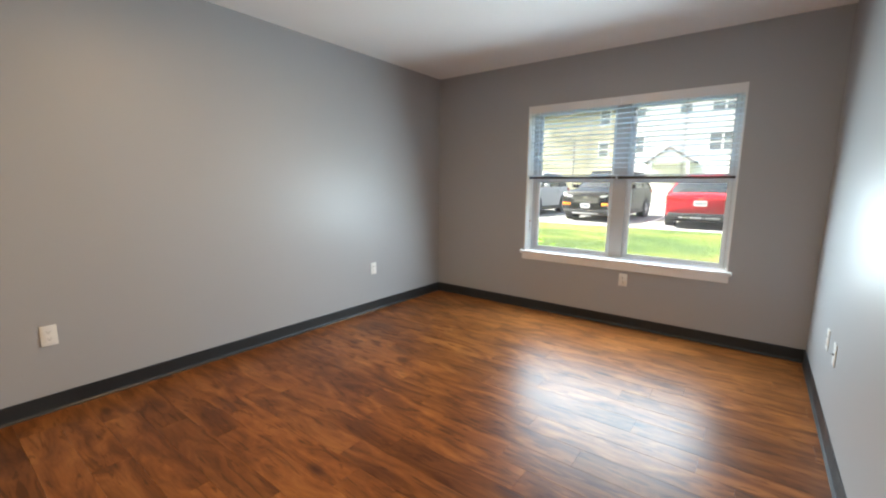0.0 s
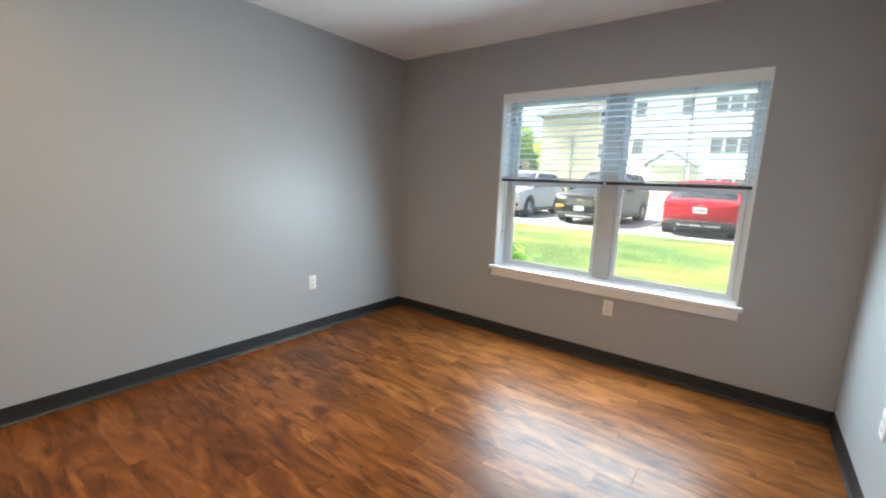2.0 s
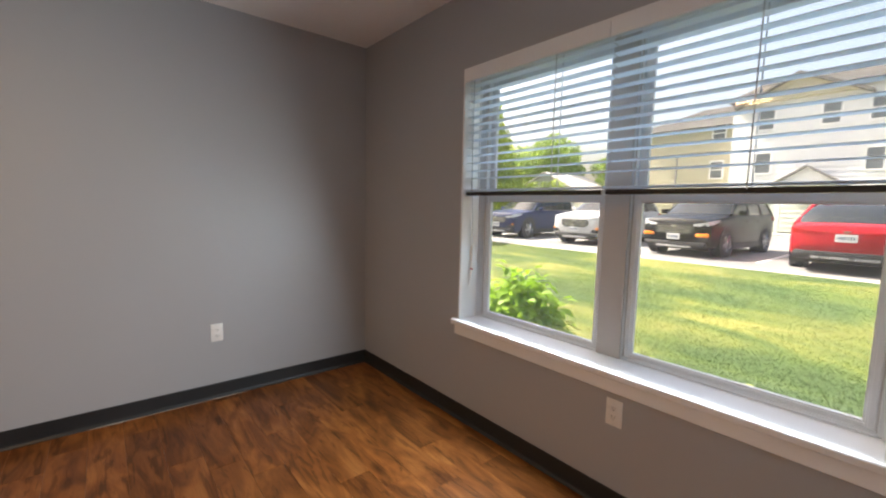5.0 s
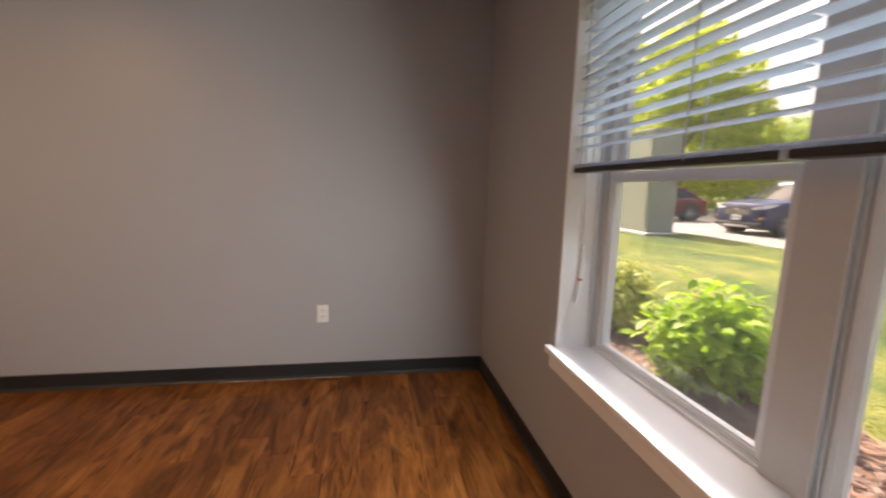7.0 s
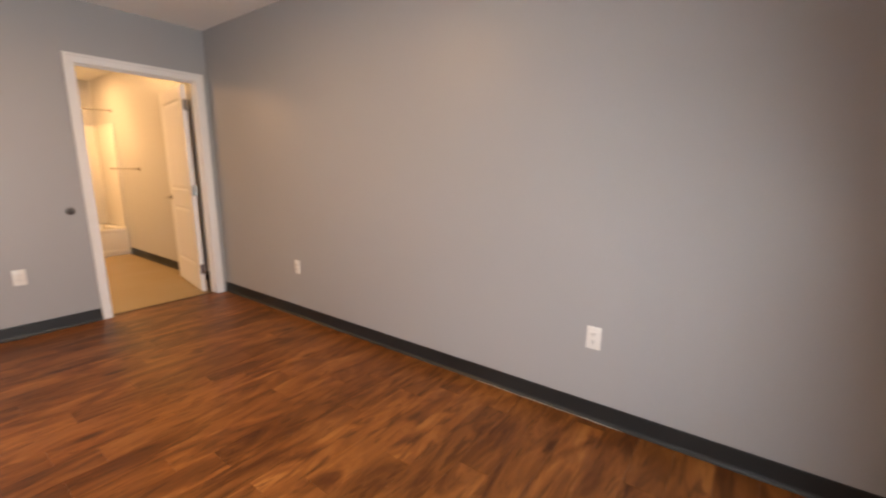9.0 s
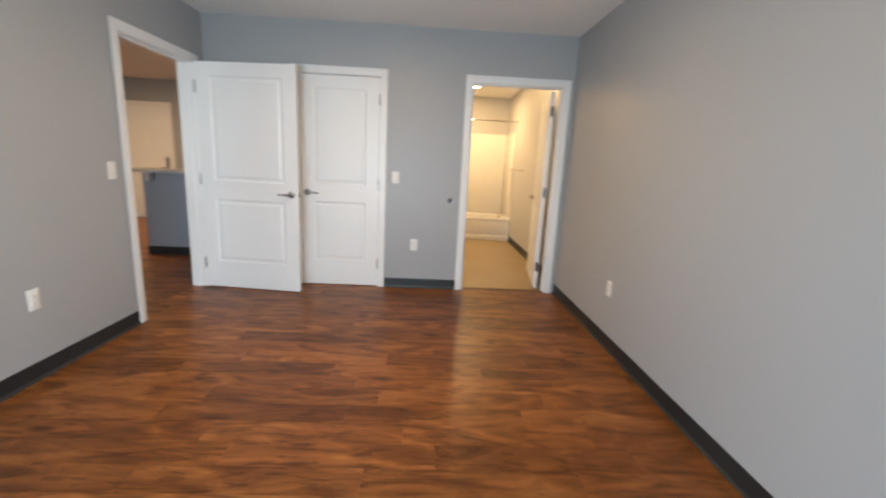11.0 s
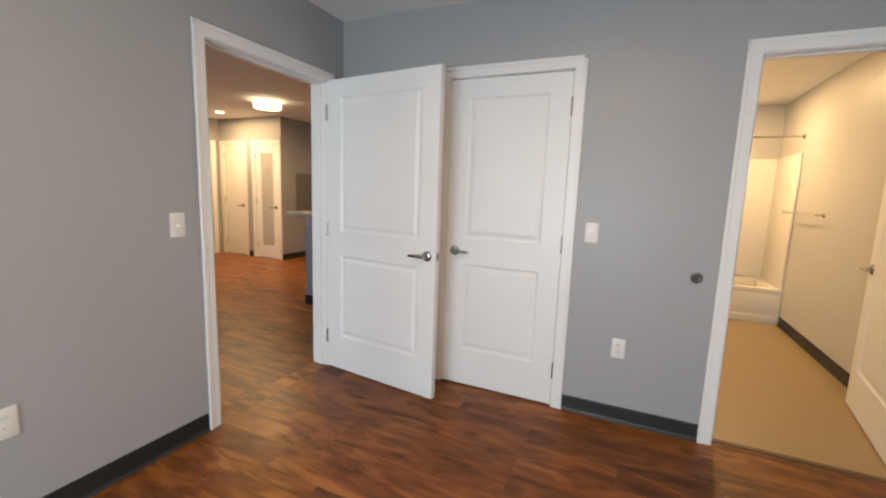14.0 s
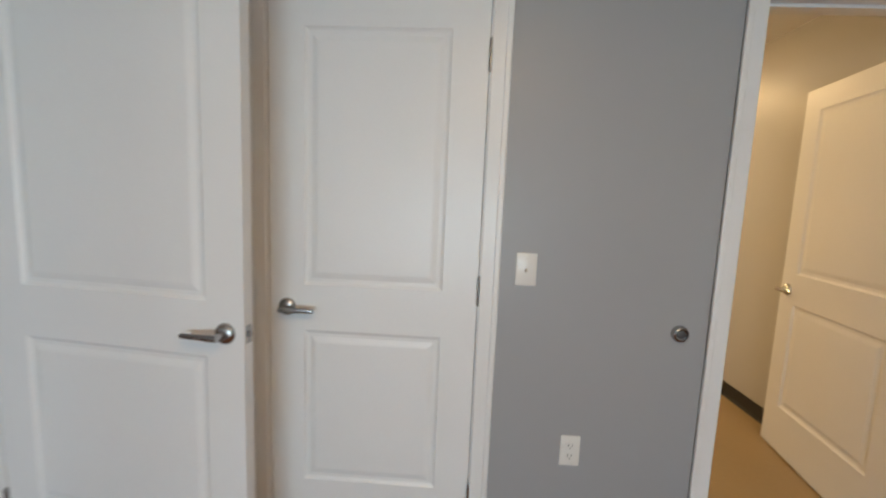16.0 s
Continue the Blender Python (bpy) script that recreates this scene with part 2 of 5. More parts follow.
link(M_SLAT, s_tl.outputs[0], s_mix.inputs[2])
link(M_SLAT, s_mix.outputs[0], M_SLAT.node_tree.nodes["Material Output"].inputs["Surface"])
M_RAIL = varied("dark_bronze_rail", (0.018, 0.015, 0.013), 0.45, amount=0.25, big=6, fine=60)
M_CORD = varied("blind_cord", (0.50, 0.52, 0.54), 0.8, bump=0.1)
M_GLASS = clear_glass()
M_GLASS_OUT = bpy.data.materials.new("clear_glass_outer")
M_GLASS_OUT.use_nodes = True
M_GLASS_OUT.node_tree.nodes.clear()
g_tr = M_GLASS_OUT.node_tree.nodes.new("ShaderNodeBsdfTransparent")
g_out = M_GLASS_OUT.node_tree.nodes.new("ShaderNodeOutputMaterial")
M_GLASS_OUT.node_tree.links.new(g_tr.outputs[0], g_out.inputs["Surface"])
M_LAMP = glowing("lamp_diffuser", (1.0, 0.74, 0.42), 1.8)
M_SPOT = glowing("downlight_lens", (1.0, 0.84, 0.60), 6.0)
M_TUB = varied("tub_acrylic", (0.80, 0.77, 0.71), 0.18, amount=0.02, big=2, fine=40, bump=0.0, rough_var=0.05)
M_ISLAND = varied("blue_grey_island_paint", (0.38, 0.43, 0.50), 0.45, amount=0.05, big=1.2, fine=200, bump=0.08, rough_var=0.05)
M_COUNTER = varied("pale_laminate_counter", (0.62, 0.61, 0.59), 0.25, amount=0.12, big=8, fine=160, bump=0.0)
M_FROST = varied("frosted_glass", (0.47, 0.465, 0.45), 0.35, amount=0.04, big=3, fine=200, bump=0.2)
M_PANELBOX = varied("grey_panel_enamel", (0.18, 0.175, 0.16), 0.45, amount=0.06, big=3, fine=120)
M_DARKWOOD = varied("dark_vanity_wood", (0.045, 0.026, 0.017), 0.4, amount=0.3, big=3, fine=60)


# ---- mesh tools ----
def box(bm, x0, x1, y0, y1, z0, z1, bevel=0.0, seg=2):
    r = bmesh.ops.create_cube(bm, size=1.0)
    for v in r["verts"]:
        v.co = Vector(((x0 + x1) / 2 + v.co.x * (x1 - x0), (y0 + y1) / 2 + v.co.y * (y1 - y0), (z0 + z1) / 2 + v.co.z * (z1 - z0)))
    if bevel > 0:
        edges = list({e for v in r["verts"] for e in v.link_edges})
        bmesh.ops.bevel(bm, geom=edges, offset=bevel, segments=seg, profile=0.5, affect="EDGES")
    return bm


def boxes(*lot, bevel=0.0):
    bm = bmesh.new()
    for b in lot:
        box(bm, *b, bevel=bevel)
    return bm


def tube(bm, p0, p1, r0, r1=None, sides=20, caps=True):
    p0, p1 = Vector(p0), Vector(p1)
    m = Matrix.Translation((p0 + p1) / 2) @ (p1 - p0).to_track_quat("Z", "Y").to_matrix().to_4x4()
    bmesh.ops.create_cone(bm, cap_ends=caps, segments=sides, radius1=r0, radius2=r0 if r1 is None else r1, depth=(p1 - p0).length, matrix=m)
    return bm


def lathe(bm, profile, sides=28, m=Matrix()):
    """Turn a profile of (radius, height) round z."""
    rings = []
    for r, z in profile:
        if r < 1e-5:
            rings.append([bm.verts.new(m @ Vector((0, 0, z)))])
        else:
            rings.append([bm.verts.new(m @ Vector((r * math.cos(2 * math.pi * k / sides), r * math.sin(2 * math.pi * k / sides), z))) for k in range(sides)])
    for a, b in zip(rings, rings[1:]):
        for k in range(sides):
            l = (k + 1) % sides
            if len(a) == 1 and len(b) > 1:
                bm.faces.new((a[0], b[k], b[l]))
            elif len(b) == 1 and len(a) > 1:
                bm.faces.new((a[k], a[l], b[0]))
            elif len(a) > 1:
                bm.faces.new((a[k], a[l], b[l], b[k]))
    bmesh.ops.recalc_face_normals(bm, faces=bm.faces[:])
    return bm


def mesh_of(bm, name, mat, smooth=False):
    me = bpy.data.meshes.new(name)
    bm.to_mesh(me)
    bm.free()
    if mat:
        me.materials.append(mat)
    if smooth:
        me.shade_smooth()
        me.set_sharp_from_angle(angle=radians(35))
    return me


def part(name, bm, mat, parent=None, label="", smooth=False):
    ob = new(name, mesh_of(bm, name, mat, smooth))
    if parent:
        ob.parent = parent
    return tagged(ob, label)


def shared(name, me, parent, m=None):
    ob = new(name, me)
    ob.parent = parent
    if m is not None:
        ob.matrix_basis = m
    return ob


def thing(name, m, label, category, group="", kind=""):
    ob = new(name)
    ob.empty_display_size = 0.05
    ob.matrix_basis = m
    return tagged(ob, label, category, group, kind)


def structure(name, bm, mat, label, category):
    ob = part(name, bm, mat)
    return tagged(ob, label, category, "", "structure")


# ---- the plan ----
W, E, N, S = -2.705, 0.745, 4.20, -0.585
H = 2.485
E2, S2, N2 = 0.873, -0.705, 4.45
ENT = (-0.405, 0.500)       # entry opening, along y
CLO = (-0.875, -0.100)      # closet opening, along x
BAT = (-2.605, -1.731)      # bathroom opening, along x
DH = 2.035
WIN = (-1.570, 0.215, 0.600, 2.068)


def wall_x(name, x0, x1, y0, y1, z1, holes, label, mat=None):
    """A wall along x with door holes (x from, x to, z from, z to)."""
    lot, at = [], x0
    for a, b, lo, hi in sorted(holes):
        lot.append((at, a, y0, y1, 0, z1))
        if lo > 0:
            lot.append((a, b, y0, y1, 0, lo))
        lot.append((a, b, y0, y1, hi, z1))
        at = b
    lot.append((at, x1, y0, y1, 0, z1))
    return structure(name, boxes(*lot), mat or M_WALL, label, "wall")


def wall_y(name, x0, x1, y0, y1, z1, holes, label, mat=None):
    lot, at = [], y0
    for a, b, lo, hi in sorted(holes):
        lot.append((x0, x1, at, a, 0, z1))
        if lo > 0:
            lot.append((x0, x1, a, b, 0, lo))
        lot.append((x0, x1, a, b, hi, z1))
        at = b
    lot.append((x0, x1, at, y1, 0, z1))
    return structure(name, boxes(*lot), mat or M_WALL, label, "wall")


wall_y("wall_west", W - 0.15, W, S2, N2, H, [], "grey eggshell painted bedroom wall with two outlets")
wall_x("wall_north", W, E2, N, N2, H, [WIN], "grey painted outside wall round the double window")
wall_y("wall_east", E, E2, S2, N, H, [(ENT[0], ENT[1], 0, DH)], "grey painted bedroom wall with the entry doorway")
wall_x("wall_south", W, E, S2, S, H, [(BAT[0], BAT[1], 0, DH), (CLO[0], CLO[1], 0, DH)], "grey painted wall with closet and bathroom doorways")
structure("ceiling", boxes((W - 0.15, E2, S2, N2, H, H + 0.16)), M_CEIL, "off-white textured bedroom ceiling", "ceiling")
# out-of-view mass added over the room to throw shade outside the window
structure("shade_block_upper", boxes((-9, 14, -9, N2, H + 0.30, 6.4)), M_WALL, "unseen block above the room, added to shade the near lawn", "wall")

# hall, kitchen side and front door
HX = 4.90
wall_y("wall_hall_partition", HX, HX + 0.12, -2.58, N, H, [], "pale grey hall partition wall with a light switch")
wall_x("wall_hall_north", E2, HX + 0.12, N, N2, H, [(WIN[0] + 3.60, WIN[1] + 3.60, WIN[2], WIN[3])], "grey living room wall with a window")
wall_x("wall_hall_doors", 4.35, 5.90, -3.62, -3.50, H, [(4.42, 4.985, 0, DH), (5.235, 5.80, 0, DH)], "pale hall wall with two closet doors")
wall_y("wall_hall_panel", 4.35, 4.47, -4.40, -3.62, H, [], "short grey wall with the breaker panel")
wall_x("wall_front", E2, 4.35, -4.52, -4.40, H, [(3.36, 4.27, 0, DH)], "grey wall with the apartment's front door")
wall_y("wall_kitchen_west", E2 - 0.128, E2, -4.52, S2, H, [], "plain grey kitchen wall")
wall_y("wall_hall_end", 5.90, 6.02, -3.62, -1.4, H, [(-3.36, -2.45, 0, DH)], "pale wall at the hall's end with an open doorway")
wall_x("wall_hall_back", HX + 0.12, 5.90, -1.52, -1.40, H, [], "plain wall that closes the hall")
structure("wall_small_bath", boxes((7.4, 7.5, -4.0, -1.4, 0, H), (6.02, 7.4, -4.0, -3.9, 0, H), (6.02, 7.4, -1.5, -1.4, 0, H)), M_WALL, "plain walls of the small bathroom", "wall")
structure("ceiling_hall", boxes((E2, 7.5, -4.52, N2, H, H + 0.16)), M_CEIL, "off-white textured hall ceiling", "ceiling")

# bathroom
BX, BY = -2.79, -4.35
wall_y("wall_bath_west", BX - 0.15, BX, BY - 0.12, S2, H, [], "bathroom wall with a towel bar, paint lightened for lamp light", M_BATH_LIT)
wall_x("wall_bath_back", BX, -0.2, BY - 0.12, BY, H, [], "bathroom wall above the tub surround, paint lightened for lamp light", M_BATH_LIT)
wall_y("wall_bath_east", -0.2, -0.08, BY - 0.12, S2, H, [], "plain bathroom wall", M_BATH_LIT)
structure("ceiling_bath", boxes((BX - 0.15, -0.08, BY - 0.12, S2, H, H + 0.16)), M_CEIL, "white bathroom ceiling", "ceiling")
structure("wall_closet", boxes((-0.08, 0.745, -1.5, -1.4, 0, H)), M_WALL, "plain closet wall", "wall")

# floors
floor = structure("floor", boxes((W - 0.15, 7.5, S2, N2, -0.14, -0.006), (-0.2, 7.5, -4.52, S2, -0.14, -0.006)), M_UNDER, "brown wood-look plank floor", "floor")
structure("floor_bath", boxes((BX - 0.15, -0.2, BY - 0.12, S - 0.06, -0.14, -0.001)), M_TAN, "tan sheet vinyl bathroom floor", "floor")
structure("trim_threshold", boxes((BAT[0], BAT[1], S - 0.075, S - 0.040, -0.005, 0.006), bevel=0.002), M_STRIP, "thin brown metal strip at the bathroom threshold", "threshold")


def cove_base(name, runs, label="dark slate vinyl cove baseboard"):
    """Runs of base (x0, y0, x1, y1, nx, ny): along a wall, with the wall's normal; the foot flares out."""
    ob = thing(name, Matrix(), label, "baseboard", kind="structure")
    for x0, y0, x1, y1, nx, ny in runs:
        bm = bmesh.new()
        prof = [(0.0, 0.0), (0.016, 0.0), (0.0155, 0.004), (0.0085, 0.012), (0.0055, 0.022), (0.0045, 0.094), (0.003, 0.100), (0.0, 0.100)]
        rows = [[bm.verts.new((px + nx * d, py + ny * d, z)) for d, z in prof] for px, py in ((x0, y0), (x1, y1))]
        for k in range(len(prof) - 1):
            bm.faces.new((rows[0][k], rows[0][k + 1], rows[1][k + 1], rows[1][k]))
        bm.faces.new(rows[0])
        bm.faces.new(rows[1][::-1])
        bmesh.ops.recalc_face_normals(bm, faces=bm.faces[:])
        part("strip", bm, M_BASE, ob)
    return ob


# caulk, its pale tone also holding the light caught by the cove's toe
M_CAULK_GLINT = varied("caulk_with_glint", (0.42, 0.38, 0.32), 0.6, amount=0.25, big=6, fine=80)
bm = bmesh.new()
for k in range(11):
    ya = 2.46 + 0.0755 * k
    box(bm, W + 0.0150, W + 0.0172 + 0.0008 * math.sin(2.3 * k), ya, ya + 0.0752, 0.0, 0.0026 + 0.0008 * math.sin(1.7 * k))
structure("trim_caulk_glint", bm, M_CAULK_GLINT, "pale line of caulk and painted toe glint along the baseboard", "caulk")
CW = 0.063                  # casing width
cove_base("baseboard", [
    (W, S, W, N, 1, 0), (W, N, E, N, 0, -1), (E, ENT[1] + CW, E, N, -1, 0), (E, S, E, ENT[0] - CW, -1, 0),
    (CLO[1] + CW, S, E, S, 0, 1), (BAT[1] + CW, S, CLO[0] - CW, S, 0, 1)])
cove_base("baseboard_hall", [
    (HX, -2.58, HX, N, -1, 0), (HX, -2.58, HX + 0.12, -2.58, 0, -1), (4.985 + 0.06, -3.50, 5.235 - 0.06, -3.50, 0, 1),
    (4.35, -4.40, 4.35, -3.50, -1, 0), (E2, -4.40, 3.36 - 0.07, -4.40, 0, 1), (E2, 0.57, E2, N, 1, 0), (E2, N, HX, N, 0, -1)])
cove_base("baseboard_bath", [(BX, -3.55, BX, S2, 1, 0), (-0.2, -3.55, -0.2, S2, -1, 0)])


# ---- door casings ----
def casing(name, m, w, h, depth, label, both=True, cw=CW, jt=0.019):
    """Casing and jamb round an opening of width w along local x, height h; the wall reaches from y = 0 back to y = -depth."""
    ob = thing(name, m, label, "door trim", kind="structure")
    for side in ((1, -1) if both else (1,)):
        y = 0 if side > 0 else -depth
        for nm, x0, x1, z0, z1 in (("side_casing", -cw, 0.004, 0, h), ("side_casing", w - 0.004, w + cw, 0, h), ("head_casing", -cw, w + cw, h - 0.004, h + cw)):
            bm = bmesh.new()
            ya, yb, yc = sorted((y, y + side * 0.012))[0], sorted((y, y + side * 0.012))[1], y + side * 0.018
            box(bm, x0, x1, ya, yb, z0, z1, 0.003, 1)
            if nm == "side_casing":
                xo = (x0, x0 + 0.022) if x0 < 0 else (x1 - 0.022, x1)
                box(bm, xo[0] + 0.0015, xo[1], min(y, yc), max(y, yc), z0, z1 + (cw - 0.0035), 0.004, 2)
            else:
                box(bm, x0 + 0.0015, x1 - 0.0015, min(y, yc), max(y, yc), z1 - 0.0235, z1 - 0.0015, 0.004, 2)
            part(nm, bm, M_TRIM, ob)
    for x0, x1 in ((0.0005, jt), (w - jt, w - 0.0005)):
        part("jamb", boxes((x0, x1, -depth - 0.001, 0.001, 0, h), bevel=0.001), M_TRIM, ob)
    part("head_jamb", boxes((jt, w - jt, -depth - 0.001, 0.001, h - jt, h - 0.0005), bevel=0.001), M_TRIM, ob)
    mid = -depth * 0.5
    for x0, x1, z0, z1 in ((jt, jt + 0.010, 0, h - jt), (w - jt - 0.010, w - jt, 0, h - jt), (jt + 0.010, w - jt - 0.010, h - jt - 0.010, h - jt)):
        part("door_stop", boxes((x0, x1, mid - 0.018, mid + 0.018, z0, z1), bevel=0.001), M_TRIM, ob)
    return ob


casing("trim_entry", pose(E, ENT[0], 0, 0, 0, 90), ENT[1] - ENT[0], DH, E2 - E, "white painted casing round the bedroom entry doorway", jt=0.008)
casing("trim_closet", pose(CLO[0], S, 0), CLO[1] - CLO[0], DH + 0.005, S - S2, "white painted casing round the closet door", both=False, jt=0.008)
casing("trim_bath", pose(BAT[0], S, 0), BAT[1] - BAT[0], DH, S - S2, "white painted casing round the bathroom doorway", jt=0.008)
casing("trim_linen", pose(5.235, -3.50, 0), 0.565, DH, 0.12, "white casing round the hall linen closet", both=False, cw=0.06)
casing("trim_pantry", pose(4.42, -3.50, 0), 0.565, DH, 0.12, "white casing round the pantry door", both=False, cw=0.06)
casing("trim_front", pose(3.36, -4.40, 0), 0.91, DH, 0.12, "white casing round the front door", both=False, cw=0.06)
casing("trim_hall_end", pose(5.90, -3.36, 0, 0, 0, 90), 0.91, DH, 0.12, "white casing round the hall bathroom doorway", cw=0.06)


# ---- doors ----
def moulded_face(bm, w, h, panels, y, sign):
    """One moulded door face: stiles, rails and panels that sink and rise again."""
    xs = sorted({0.0, w, *[p[0] for p in panels], *[p[1] for p in panels]})
    zs = sorted({0.0, h, *[p[2] for p in panels], *[p[3] for p in panels]})

    def quad(pts):
        f = bm.faces.new([bm.verts.new(p) for p in (pts if sign > 0 else pts[::-1])])
        return f

    for x0, x1 in zip(xs, xs[1:]):
        for z0, z1 in zip(zs, zs[1:]):
            if not any(p[0] <= x0 and x1 <= p[1] and p[2] <= z0 and z1 <= p[3] for p in panels):
                quad([(x1, y, z0), (x0, y, z0), (x0, y, z1), (x1, y, z1)])
    for x0, x1, z0, z1 in panels:
        rings = [(0.0, 0.0), (0.004, 0.0035), (0.012, 0.0075), (0.024, 0.0080), (0.040, 0.0035), (0.048, 0.0022)]
        loops = [[(x1 - i, y - sign * d, z0 + i), (x0 + i, y - sign * d, z0 + i), (x0 + i, y - sign * d, z1 - i), (x1 - i, y - sign * d, z1 - i)] for i, d in rings]
        for a, b in zip(loops, loops[1:]):
            for k in range(4):
                l = (k + 1) % 4
                quad([a[k], a[l], b[l], b[k]])
        quad(loops[-1])


def door_slab(w, h, panels, t=0.040):
    bm = bmesh.new()
    moulded_face(bm, w, h, panels, t, 1)
    moulded_face(bm, w, h, panels, 0.0, -1)
    for a, b in (((0, 0), (w, 0)), ((w, 0), (w, h)), ((w, h), (0, h)), ((0, h), (0, 0))):
        bm.faces.new([bm.verts.new(p) for p in ((a[0], t, a[1]), (a[0], 0, a[1]), (b[0], 0, b[1]), (b[0], t, b[1]))])
    bmesh.ops.remove_doubles(bm, verts=bm.verts[:], dist=0.0002)
    bmesh.ops.recalc_face_normals(bm, faces=bm.faces[:])
    return bm


def lever(parent, x, y, z, out, toward, droop=0.0):
    """A lever handle: rose, neck and arm. out: the side of the door; toward: along x, the way the arm points."""
    m = pose(x, y, z, -90 * out)
    rose = part("rose", lathe(bmesh.new(), [(0.0, 0.014), (0.018, 0.014), (0.026, 0.011), (0.0315, 0.005), (0.033, 0.0)], 32, m), M_NICKEL, parent, "satin nickel round rose", True)
    bm = bmesh.new()
    tube(bm, (x, y + out * 0.010, z), (x, y + out * 0.050, z), 0.0105, 0.0095, 18)
    rows = []
    for s, hw, ht in ((-0.010, 0.0095, 0.010), (0.010, 0.0095, 0.0105), (0.045, 0.0075, 0.0095), (0.085, 0.0065, 0.0088), (0.108, 0.0060, 0.0080), (0.114, 0.0035, 0.0055)):
        cx, cy, cz = x + toward * s, y + out * (0.050 - 0.004 * s / 0.1), z - droop * s
        rows.append([bm.verts.new((cx, cy + hw * math.cos(a), cz + ht * math.sin(a))) for a in [2 * math.pi * k / 10 for k in range(10)]])
    for a, b in zip(rows, rows[1:]):
        for k in range(10):
            bm.faces.new((a[k], a[(k + 1) % 10], b[(k + 1) % 10], b[k]))
    bm.faces.new(rows[0])
    bm.faces.new(rows[-1][::-1])
    bmesh.ops.recalc_face_normals(bm, faces=bm.faces[:])
    arm = part("lever_arm", bm, M_NICKEL, parent, "satin nickel lever", True)
    return rose, arm


def hinge(parent, x, y, z):
    bm = bmesh.new()
    tube(bm, (x, y, z - 0.050), (x, y, z + 0.050), 0.0068, sides=14)
    tube(bm, (x, y, z + 0.050), (x, y, z + 0.056), 0.0045, 0.002, 12)
    tube(bm, (x, y, z - 0.056), (x, y, z - 0.050), 0.002, 0.0045, 12)
    box(bm, x + 0.0005, x + 0.0036, min(y, 0.036) if y < 0.02 else 0.010, 0.034 if y < 0.02 else y, z - 0.050, z + 0.050)
    return part("hinge", bm, M_NICKEL, parent, "satin nickel hinge", True)


def door(name, m, w, h, label, stile=0.125, handle_side=(1, -1), hinge_y=None, lever_z=0.915, plate=True, panels=None, group=""):
    ob = thing(name, m, label, "door", group, "structure")
    ps = panels or [(stile, w - stile, 0.250, 0.840), (stile, w - stile, 1.010, h - 0.115)]
    part("door_leaf", door_slab(w, h, ps), M_DOOR, ob, "white moulded two-panel leaf")
    hs = new("door_handle")
    hs.parent = ob
    hs.empty_display_size = 0.03
    for side in handle_side:
        lever(hs, w - 0.062, 0.040 if side > 0 else 0.0, lever_z, side, -1, 0.02)
    if hinge_y is not None:
        for z in (0.23, 1.02, 1.82):
            hinge(ob, -0.004, hinge_y, z)
    if plate:
        part("latch_plate", boxes((w + 0.0002, w + 0.0016, 0.008, 0.032, lever_z - 0.028, lever_z + 0.028), bevel=0.0006), M_NICKEL, ob, "nickel latch plate")
        part("latch_bolt", boxes((w + 0.0016, w + 0.010, 0.013, 0.027, lever_z - 0.008, lever_z + 0.008), bevel=0.002), M_NICKEL, ob, "latch bolt")
    return ob


door("door_1", pose(0.730, -0.392, 0.010, 0, 0, 173.4), 0.912, 2.030, "white moulded two-panel bedroom door standing wide open", hinge_y=-0.006)
door("door_2", pose(CLO[0] + 0.011, S - 0.045, 0.010), CLO[1] - CLO[0] - 0.022, 2.017, "closed white moulded two-panel closet door", handle_side=(1,), hinge_y=0.047, plate=False, lever_z=0.925)
door("door_3", pose(BAT[0] + 0.042, S2 - 0.020, 0.010, 0, 0, -99.0), 0.878, 2.005, "white moulded two-panel bathroom door open against the wall", hinge_y=-0.004)
door("door_4", pose(5.235 + 0.544, -3.515, 0.010, 0, 0, 180), 0.523, 2.005, "narrow closed white two-panel linen door", stile=0.10, handle_side=(-1,), hinge_y=-0.006, plate=False)
d5 = thing("door_5", pose(4.42 + 0.544, -3.515, 0.010, 0, 0, 180), "closed white pantry door with a tall frosted glass light", "door", kind="structure")
bm = bmesh.new()
for b in ((0, 0.105, 0, 0.04, 0, 2.005), (0.418, 0.523, 0, 0.04, 0, 2.005), (0.105, 0.418, 0, 0.04, 0, 0.21), (0.105, 0.418, 0, 0.04, 1.875, 2.005)):
    box(bm, *b, bevel=0.002, seg=1)
part("door_frame", bm, M_DOOR, d5, "white painted door frame")
part("frosted_pane", boxes((0.103, 0.420, 0.015, 0.023, 0.208, 1.877)), M_FROST, d5, "frosted glass pane")
for b in ((0.105, 0.117, -0.003, 0.012, 0.21, 1.875), (0.406, 0.418, -0.003, 0.012, 0.21, 1.875), (0.117, 0.406, -0.003, 0.012, 0.21, 0.222), (0.117, 0.406, -0.003, 0.012, 1.863, 1.875)):
    part("glazing_bead", boxes(b, bevel=0.002), M_DOOR, d5)
h5 = new("door_handle")
h5.parent = d5
lever(h5, 0.463, 0.0, 0.915, -1, -1)
for z in (0.23, 1.02, 1.82):
    hinge(d5, -0.004, -0.006, z)
d6 = thing("door_6", pose(3.36 + 0.889, -4.42, 0.010, 0, 0, 180), "closed plain white front door with lever and deadbolt plate", "door", kind="structure")
part("door_leaf", boxes((0, 0.868, 0, 0.045, 0, 2.005), bevel=0.002), M_DOOR, d6, "flush white leaf")
part("lock_plate", boxes((0.775, 0.835, -0.022, 0.0, 0.88, 1.13), bevel=0.008), M_NICKEL, d6, "tall nickel lock plate")
h6 = new("door_handle")
h6.parent = d6
